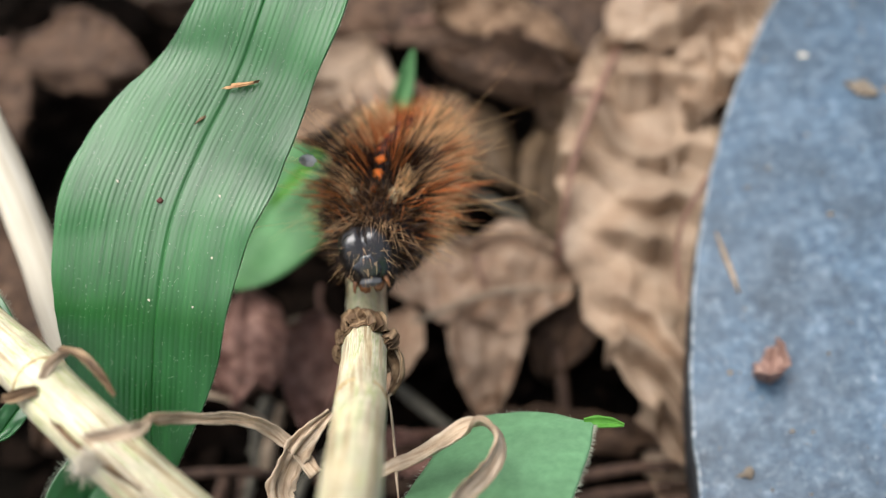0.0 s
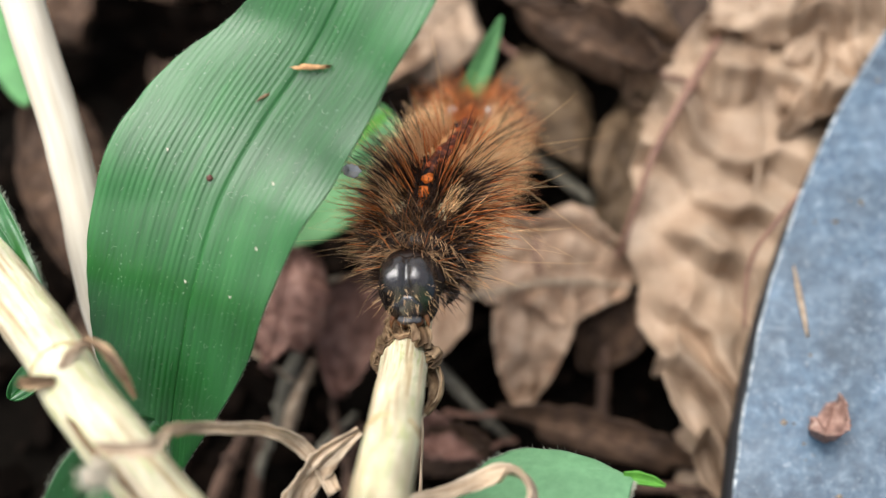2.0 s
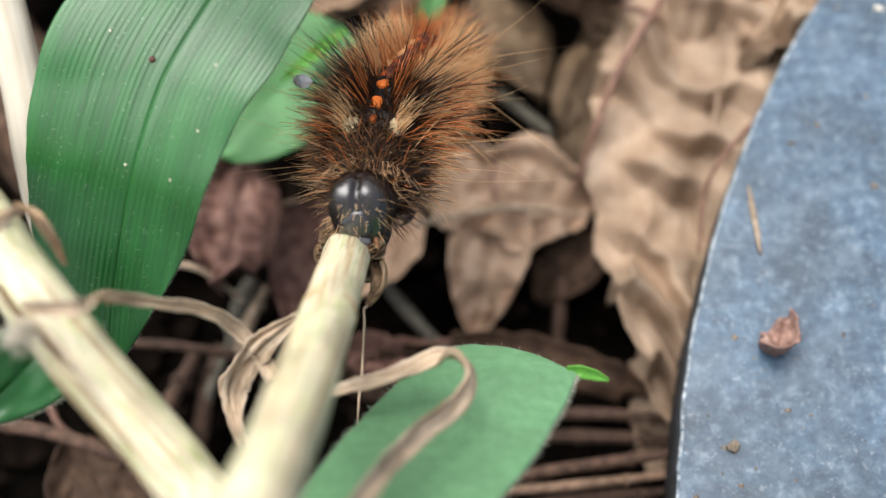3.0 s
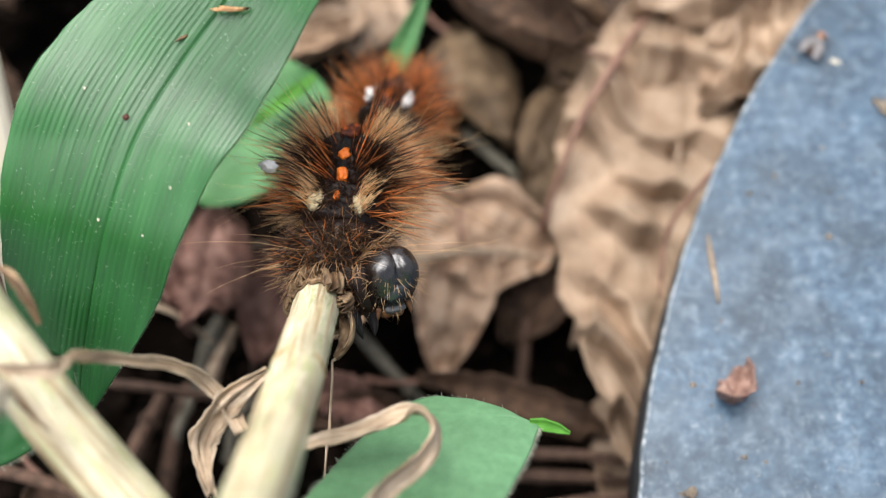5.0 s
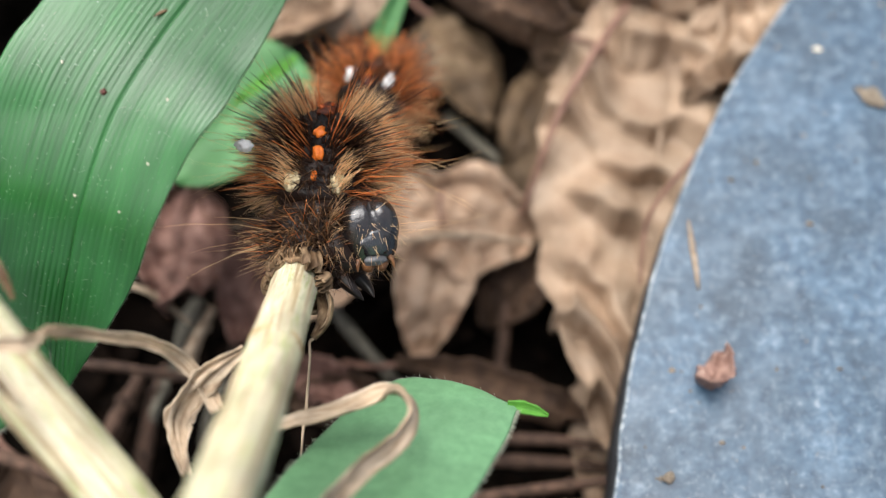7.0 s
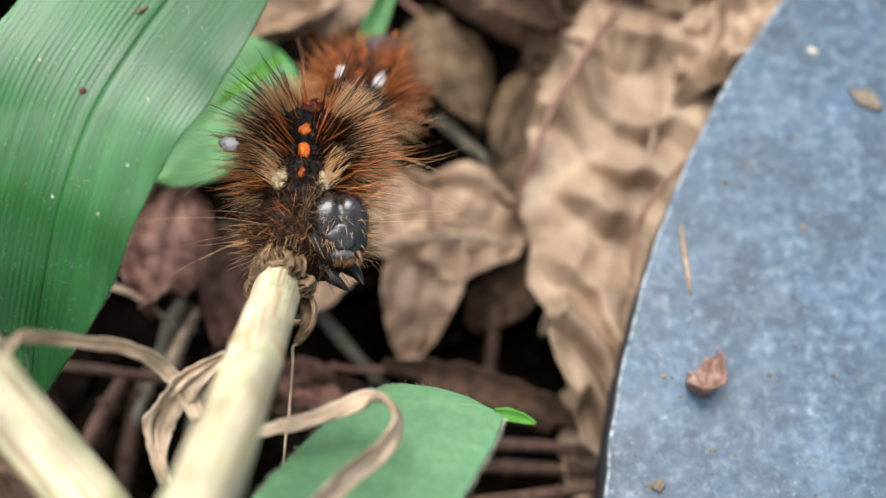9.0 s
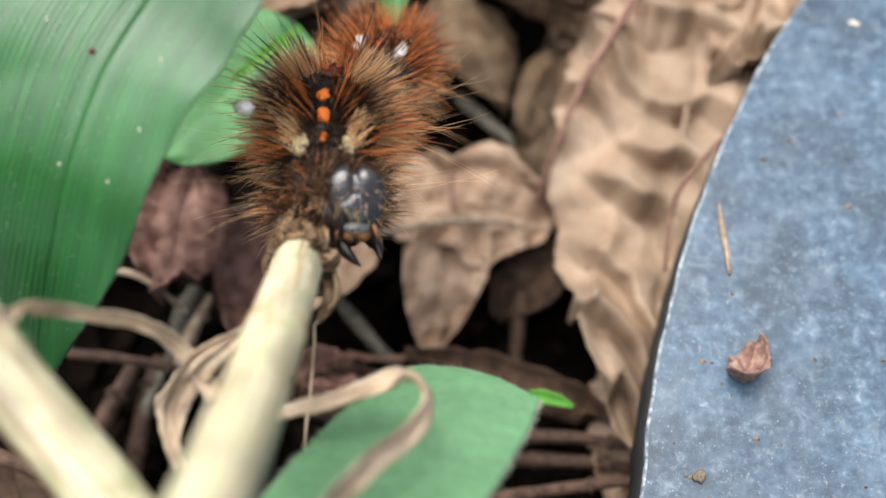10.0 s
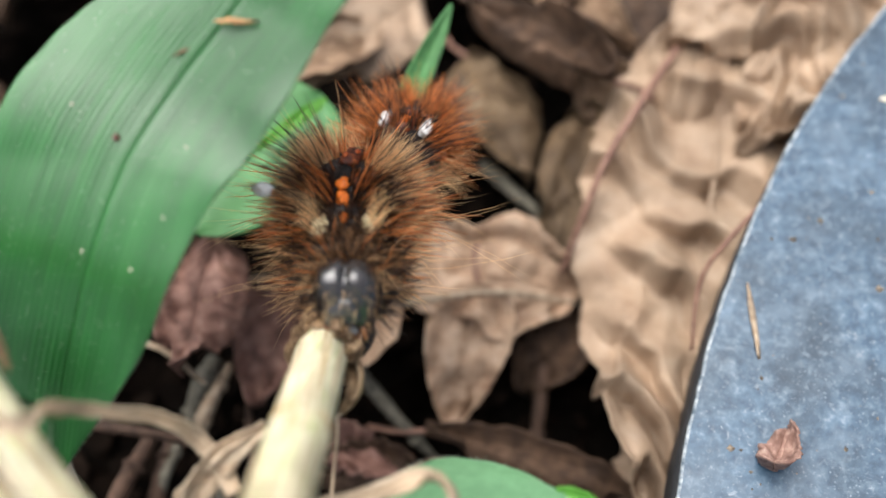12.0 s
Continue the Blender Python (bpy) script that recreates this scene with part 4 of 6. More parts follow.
# ---- green leaves ----
def grass_leaf():
    """The long blade: midrib places, how far each half reaches and how far it rises."""
    rows = [
        (-0.75, 0.95, 7.6, 0.38, -0.15, 0.6, 0.16),
        (-1.49, -0.14, 6.97, 0.66, -0.18, 0.74, 0.17),
        (-1.85, -0.61, 6.60, 0.86, -0.16, 0.72, 0.17),
        (-2.31, -1.11, 6.27, 1.05, -0.11, 0.8, 0.2),
        (-2.66, -1.64, 6.04, 1.04, -0.13, 0.8, 0.18),
        (-2.91, -2.24, 5.72, 0.92, -0.12, 0.67, 0.1),
        (-3.09, -2.66, 5.31, 0.78, -0.04, 0.62, 0.08),
        (-3.27, -3.07, 4.79, 0.4, 0.04, 0.4, 0.1),
        (-3.4, -3.45, 4.3, 0.12, 0.03, 0.12, 0.05),
    ]
    at = np.array((-3.4, -3.45, 4.3))
    n, half = 110, 120
    cols = 2 * half + 1
    mid = spline([r[:3] for r in rows], n)
    spec = spline([r[3:] for r in rows], n)
    tan = np.gradient(mid, axis=0)
    grid, uv = np.zeros((n, cols, 3)), np.zeros((n, cols, 2))
    face = np.array((-0.07, -0.42, 0.9))
    run = 0
    for k in range(n):
        t = tan[k] / np.linalg.norm(tan[k])
        run += np.linalg.norm(tan[k])
        s = np.cross(t, face)
        s /= np.linalg.norm(s)
        up = np.cross(s, t)
        for c in range(cols):
            v = (c - half) / half
            a = abs(v)
            wide, rise = (spec[k][0], spec[k][1]) if v > 0 else (spec[k][2], spec[k][3])
            wide *= 1 + (0.03 if v > 0 else 0.05) * noise.noise(Vector((run * 1.5, 1 if v > 0 else -1, 0.5)))
            slant = 0.42 * wide * a * (1 if v > 0 else -0.55)
            h = rise * a ** 1.3 - 0.014 * math.exp(-(v / 0.02) ** 2) + 0.022 * a * noise.noise(Vector((run * 1.8, v * 2, 4)))
            h += (0.0034 if v > 0 else 0.0026) * math.sin(a * wide * 2 * math.pi / 0.052) * min(1, a * 8)
            grid[k, c] = mid[k] + s * v * wide + t * slant + up * h - at
            uv[k, c] = (v * wide, run)
    top = thing("grass_leaf", "broad green grass blade with fine parallel ribs and pale specks", "leaf", at=at)
    part("blade", sheet("blade", grid, 0.02, uv), GREEN, top)
    rng = np.random.RandomState(5)
    roots, ways = [], []
    for k in range(2, n - 2):
        for c, out in ((0, -1), (cols - 1, 1)):
            for _ in range(4):
                roots.append(grid[k, c] + (grid[k + 1, c] - grid[k, c]) * rng.rand())
                e = grid[k, c] - grid[k, c - out * 3]
                ways.append(e / np.linalg.norm(e) + rng.normal(0, 0.35, 3))
    part("edge_hairs", hairs("edge_hairs", roots, ways, rng.uniform(0.012, 0.03, len(roots)), 0.0015, 0.2, 2), CILIA, top, "fine pale hairs along the blade's edge")
    roots, ways = [], []
    for _ in range(800):
        k, c = rng.randint(8, n - 12), rng.randint(4, cols - 4)
        roots.append(grid[k, c] + face * 0.012)
        ways.append((grid[k + 1, c] - grid[k, c]) * rng.choice((-1, 1)) / 0.06 + rng.normal(0, 0.5, 3) * (1, 1, 0.3))
    part("surface_hairs", hairs("surface_hairs", roots, ways, 0.01 + 0.05 * rng.rand(len(roots)) ** 4, 0.0019, 0.5, 7), CILIA, top, "tiny white hairs lying on the blade")
    return grid + at, top


leaf_grid, long_leaf = grass_leaf()


def broad_leaf(base, tip, half, mat, label, facing=CAMWARD, fold=0.1, wave=0.05, seed=0, at=None, fringe=False, shape=0.8, blunt=0.6, skew=0.0, name="green_leaf"):
    """A smooth green leaf from base to tip that faces a given way."""
    base, tip = np.array(base, float), np.array(tip, float)
    y = tip - base
    length = np.linalg.norm(y)
    y /= length
    x = np.cross(y, facing)
    x /= np.linalg.norm(x)
    z = np.cross(x, y)
    rows, cols = 50, 33
    grid = np.zeros((rows, cols, 3))
    for r in range(rows):
        u = r / (rows - 1)
        wide = half * max(0.01, math.sin(math.pi * min(1, u ** shape)) ** blunt)
        for c in range(cols):
            v = 2 * c / (cols - 1) - 1
            h = fold * abs(v) * wide + wave * noise.noise(Vector((u * 3, v * 1.5, seed))) - 0.012 * math.exp(-(v / 0.08) ** 2)
            h += 0.0015 * math.sin((u * 30 - abs(v) * 8))
            grid[r, c] = x * v * wide + y * (u * length + skew * v * wide) + z * h
    top = thing(name, label, "leaf", at=base)
    part("blade", sheet("blade", grid, 0.02), mat, top)
    part("midrib", tube("midrib", (grid[:, cols // 2] - z * 0.005)[::7], [0.018, 0.012, 0.006], 30, 6), mat, top)
    if fringe:
        rng = np.random.RandomState(seed)
        roots, ways = [], []
        for r in range(1, rows - 1):
            for c, o in ((0, 3), (cols - 1, -3)):
                for _ in range(5):
                    roots.append(grid[r, c] + (grid[r + 1, c] - grid[r, c]) * rng.rand())
                    e = grid[r, c] - grid[r, c + o]
                    ways.append(e / np.linalg.norm(e) + rng.normal(0, 0.3, 3) + z * 0.4)
        part("edge_hairs", hairs("edge_hairs", roots, ways, rng.uniform(0.02, 0.065, len(roots)), 0.0022, 0.2, 2), CILIA, top, "fine pale hairs along the edge")
    return top



def margin_leaf():
    """The light green leaf: its two margins run from the shaded base to the tip, with a small bright folded point."""
    left = [(-1.44, -5.03, 5.79), (-1.23, -4.51, 5.35), (-0.98, -4.09, 5.03), (-0.64, -3.62, 4.72), (-0.41, -3.46, 4.62), (-0.19, -3.41, 4.59), (0.22, -3.49, 4.64), (0.62, -3.72, 4.79)]
    right = [(-0.17, -5.27, 6.02), (0.02, -4.98, 5.74), (0.29, -4.57, 5.39), (0.45, -4.26, 5.16), (0.56, -4.03, 4.99), (0.62, -3.85, 4.87), (0.64, -3.79, 4.83), (0.65, -3.76, 4.81)]
    at = np.array((-0.8, -5.2, 5.9))
    rows, cols = 70, 41
    a, b = spline(left, rows) - at, spline(right, rows) - at
    up = np.array((0.1, -0.55, 0.83))
    grid = np.zeros((rows, cols, 3))
    for r in range(rows):
        u = r / (rows - 1)
        for c in range(cols):
            v = c / (cols - 1)
            p = a[r] * (1 - v) + b[r] * v
            span = np.linalg.norm(b[r] - a[r])
            h = 0.1 * span * math.sin(math.pi * v) + 0.03 * noise.noise(Vector((p[0] * 1.5, p[1] * 1.5, 2))) + 0.004 * noise.noise(Vector((p[0] * 8, p[1] * 8, 5)))
            h += 0.012 * math.exp(-(v / 0.06) ** 2) * math.sin(u * 60) + (-0.012) * math.exp(-((v - 0.5) / 0.03) ** 2)
            grid[r, c] = p + up * h
    top = thing("green_leaf", "light green leaf with finely hairy edge below a dry strip", "leaf", at=at)
    part("blade", sheet("blade", grid, 0.02), GREEN_FLAT, top)
    part("midrib", tube("midrib", (grid[:, cols // 2] - up * 0.012)[::9], [0.016, 0.012, 0.005], 30, 6), GREEN_FLAT, top)
    tip = grid[-1, cols // 2]
    part("tip", ribbon("tip", [tip - (0.06, -0.01, 0.0), tip + (0.06, 0.0, 0.0), tip + (0.18, -0.03, 0.0), tip + (0.28, -0.07, 0.0)], [0.045, 0.05, 0.04, 0.01], [(0.1, -0.3, 0.95)] * 4, 0.014, 24, 9, 0.6, 6, 0.01), GREEN_VIVID, top, "bright green folded tip")
    rng = np.random.RandomState(5)
    roots, ways = [], []
    for r in range(1, rows - 2):
        for c, o, many in ((0, 3, 5), (cols - 1, -3, 4)):
            for _ in range(many):
                roots.append(grid[r, c] + (grid[r + 1, c] - grid[r, c]) * rng.rand())
                e = grid[r, c] - grid[r, c + o]
                ways.append(e / (np.linalg.norm(e) + 1e-9) + rng.normal(0, 0.35, 3) + up * 0.5)
    part("edge_hairs", hairs("edge_hairs", roots, ways, rng.uniform(0.02, 0.06, len(roots)), 0.0022, 0.2, 2), CILIA, top, "fine pale hairs along the edge")


margin_leaf()
broad_leaf((-1.7, 1.15, 2.8), (-3.0, -0.45, 2.7), 0.74, GREEN_BACK, "light green leaf behind the caterpillar", (0.0, -0.3, 0.95), 0.1, 0.08, 7, blunt=0.5)
broad_leaf((-1.6, 0.9, 3.1), (-2.3, 0.35, 2.95), 0.08, GREEN_VIVID, "young bright green leaf", (0.0, -0.3, 0.95), 0.1, 0.04, 8)
broad_leaf((-1.0, 0.3, 2.9), (-0.3, 1.65, 3.75), 0.14, GREEN_BACK, "narrow pale green blade behind the caterpillar", (0.1, -0.5, 0.85), 0.3, 0.02, 9, name="grass_shoot")
broad_leaf((-3.25, -3.3, 5.35), (-4.1, -4.2, 5.2), 0.36, GREEN, "dark green leaf base with hairy edge under the stem", (0.5, -0.5, 0.7), 0.15, 0.06, 10, fringe=True, blunt=0.5)
broad_leaf((-5.1, -0.9, 6.0), (-4.05, -2.5, 5.9), 0.16, GREEN, "dark green leaf with hairy edge beside the stem", (0.0, -0.42, 0.9), 0.2, 0.04, 11, fringe=True)
broad_leaf((-4.6, -3.0, 5.1), (-4.1, -2.6, 5.3), 0.12, GREEN, "dark green leaf beside the stem", (0.0, -0.42, 0.9), 0.2, 0.04, 12)
broad_leaf((-4.6, 5.6, 2.2), (-2.4, 4.6, 2.6), 0.5, GREEN_BACK, "green leaf deep among the litter", (0.0, -0.42, 0.9), 0.2, 0.04, 13)
broad_leaf((-7.0, 3.6, 2.0), (-6.1, 1.6, 2.4), 0.3, GREEN_BACK, "green leaf deep among the litter", (0.0, -0.42, 0.9), 0.2, 0.04, 14)


# ---- bits lying on the plate and on the leaf ----
def flake(name, label, category, at, radii, mat, turn, seed, rough=0.6, freq=1.6, parent=None):
    me = lump(name, radii, seed, rough, freq, 10, 16)
    ob = part(name, me, mat)
    ob.matrix_world = Matrix.Translation(Vector(at) * CM) @ Euler([radians(a) for a in turn]).to_matrix().to_4x4()
    return tagged(ob, label, category)


PLATE_TOP = 3.125
dry_leaf((2.66, -3.08, PLATE_TOP + 0.06), (2.86, -2.58, PLATE_TOP + 0.06), 0.19, CRUMB_RED, 96, 2, 0.1, 0.34, 0.14, 0.4, 14, "reddish-brown folded leaf crumb lying on the plate", ragged=0.22, rows=30, cols=20, stalk=False, shape=0.5, lobes=0.1)
flake("straw_sliver", "tan straw sliver lying on the plate", "straw", (2.63, -1.55, PLATE_TOP + 0.02), (0.03, 0.36, 0.02), TWIG_PALE, (0, 0, 3), 5, 0.5, 3)
flake("leaf_crumb", "tan leaf crumb lying on the plate", "crumb", (4.75, 0.35, PLATE_TOP + 0.03), (0.1, 0.16, 0.035), CRUMB, (0, 0, 50), 6, 0.6)

flake("paint_chip", "small white paint chip on the plate", "chip", (4.25, 0.99, PLATE_TOP + 0.008), (0.06, 0.03, 0.008), STRAW_WHITE, (0, 0, -15), 12, 0.5)
flake("leaf_crumb", "small tan crumb on the plate", "crumb", (2.2, -3.9, PLATE_TOP + 0.02), (0.06, 0.05, 0.03), CRUMB, (0, 0, 30), 13, 0.6)


def plate_grit():
    rng = np.random.RandomState(3)
    verts, faces = [], []
    for _ in range(420):
        w, d = rng.uniform(2.2, 3.9), 12.3 - abs(rng.normal(0, 2.2)) - 0.1
        x, y = 13.94 + d * math.cos(w), -5.70 + d * math.sin(w)
        s = 0.012 + 0.035 * rng.rand() ** 3
        start = len(verts)
        for dx, dy, dz in ((1, 0, 0), (0, 1, 0), (-1, 0, 0), (0, -1, 0), (0, 0, 0.9)):
            verts.append((x + s * dx * rng.uniform(0.5, 1.6), y + s * dy * rng.uniform(0.5, 1.4), PLATE_TOP - 0.004 + s * dz))
        for j in range(4):
            faces.append((start + j, start + (j + 1) % 4, start + 4))
        faces.append((start + 3, start + 2, start + 1, start))
    ob = part("grit", mesh_of("grit", verts, faces, smooth=False), CRUMB)
    tagged(ob, "scattered soil grit on the plate", "grit", kind="stuff")


plate_grit()


def leaf_spot(x, y):
    """The leaf's surface nearest to a place seen from above."""
    d = np.hypot(leaf_grid[..., 0] - x, leaf_grid[..., 1] - y)
    return leaf_grid[np.unravel_index(d.argmin(), d.shape)]


p = leaf_spot(-1.86, -0.75)
flake("husk", "thin tan husk lying on the grass blade", "husk", p + np.array((0, -0.02, 0.07)), (0.15, 0.02, 0.012), HUSK, (0, -10, -8), 4, 1.0, 2.4)
p = leaf_spot(-2.74, -1.46)
flake("speck", "tiny reddish-brown speck on the grass blade", "speck", p + np.array((0, -0.01, 0.02)), (0.026, 0.028, 0.024), SPECK_DARK, (0, 0, 0), 9, 0.4)
for q in ((-2.98, -2.25), (-2.35, -2.05), (-2.6, -2.4), (-2.2, -1.6), (-3.1, -1.2)):
    p = leaf_spot(*q)
    flake("speck", "tiny white speck on the grass blade", "speck", p + np.array((0, 0, 0.012)), (0.008, 0.014, 0.005), STRAW_WHITE, (0, 0, 20), 10, 1.2, 2.5)
p = leaf_spot(-2.25, -0.9)
flake("husk", "thin tan fibre lying on the grass blade", "husk", p + np.array((0, 0, 0.02)), (0.08, 0.013, 0.006), BRACT_DARK, (0, 0, 35), 11, 1.0, 2.5)


# ---- the caterpillar ----
CAT_AT = np.array((-1.2, -1.4, 4.1))
caterpillar = thing("caterpillar", "hairy rust-brown caterpillar with orange spots and glossy black head", "caterpillar", at=CAT_AT)
HAIR = {"fringe": HAIR_FRINGE, "brown": HAIR_BROWN, "cream": HAIR_CREAM, "tan": HAIR_TAN, "rust": HAIR_RUST, "dark": HAIR_DARK}


def ring_body(name, radius, half, seed, squash=0.94):
    """A plump body ring about the y axis, with wrinkles and low warts."""
    verts, faces = [], []
    rings, sides = 14, 36
    for k in range(rings + 1):
        s = -1 + 2 * k / rings
        r = radius * (0.72 + 0.28 * math.sqrt(max(0, 1 - s * s)) - 0.04 * math.exp(-(s / 0.12) ** 2))
        if k in (0, rings):
            r *= 0.6
        for j in range(sides):
            w = 2 * math.pi * j / sides
            bump = 1 + 0.05 * noise.noise(Vector((math.cos(w) * 3, s * 2.5, math.sin(w) * 3 + seed)))
            bump += 0.035 * math.sin(s * 11 + seed + 1.3 * math.sin(w)) + 0.09 * max(0, math.cos(w * 8 + 0.4)) ** 3 * math.exp(-(s / 0.45) ** 2)
            verts.append((r * bump * math.sin(w), s * half * 1.15, r * bump * math.cos(w) * squash))
    for k in range(rings):
        for j in range(sides):
            i, j2 = k * sides, (j + 1) % sides
            faces.append((i + j, i + j2, i + sides + j2, i + sides + j))
    faces.append(tuple(range(sides - 1, -1, -1)))
    faces.append(tuple(rings * sides + j for j in range(sides)))
    return mesh_of(name, verts, faces)


def tufts(radius, half, rows, seed):
    """Bristle meshes by colour: rows of angle from the back, colour, count, length, spread, lean forward, thickness, side spread."""
    rng = np.random.RandomState(seed)
    made = {}
    for angle, colour, count, length, spread, lean, thick, fan in rows:
        for side in (1, -1) if angle else (1,):
            for _ in range(count):
                w = radians(side * angle + rng.normal(0, fan))
                n = np.array((math.sin(w), 0, math.cos(w)))
                root = n * radius * 0.93 + np.array((0, rng.uniform(-0.7, 0.7) * half, 0))
                way = n + rng.normal(0, spread, 3) + np.array((0, lean, 0))
                entry = made.setdefault((colour, thick), ([], [], []))
                entry[0].append(root)
                entry[1].append(way)
                entry[2].append(length * (rng.uniform(0.55, 1.1) if rng.rand() < 0.93 else rng.uniform(1.1, 1.5)))
    return [(colour, hairs(colour + "_bristles", *entry, thick, 0.12 if thick < 0.005 else 0.05, seed + i)) for i, ((colour, thick), entry) in enumerate(made.items())]


def dot(radii, seed):
    return lump("spot", radii, seed, 0.6, 1.9, 10, 14)


FINE, COARSE, SPINE = 0.0036, 0.005, 0.0075
# angle from the back, colour, count a side, length, spread, lean towards the head, thickness, side spread
FLUFF = [(64, "tan", 100, 0.33, 0.18, 0.0, FINE, 9), (88, "tan", 100, 0.36, 0.2, 0.05, FINE, 10), (120, "tan", 70, 0.4, 0.24, 0.1, FINE, 12)]
SPINES = [(40, "dark", 5, 0.5, 0.14, 0.0, SPINE, 8), (62, "dark", 6, 0.54, 0.16, 0.0, SPINE, 10), (78, "rust", 9, 0.53, 0.18, 0.0, SPINE, 12), (100, "rust", 6, 0.52, 0.2, 0.05, COARSE, 12)]
CROWN = [(20, "rust", 7, 0.5, 0.1, 0.05, SPINE, 7), (38, "dark", 13, 0.54, 0.1, 0.0, SPINE, 9), (60, "dark", 14, 0.56, 0.12, 0.0, SPINE, 10), (82, "rust", 16, 0.56, 0.14, 0.0, SPINE, 12), (104, "rust", 10, 0.54, 0.16, 0.05, SPINE, 12)]
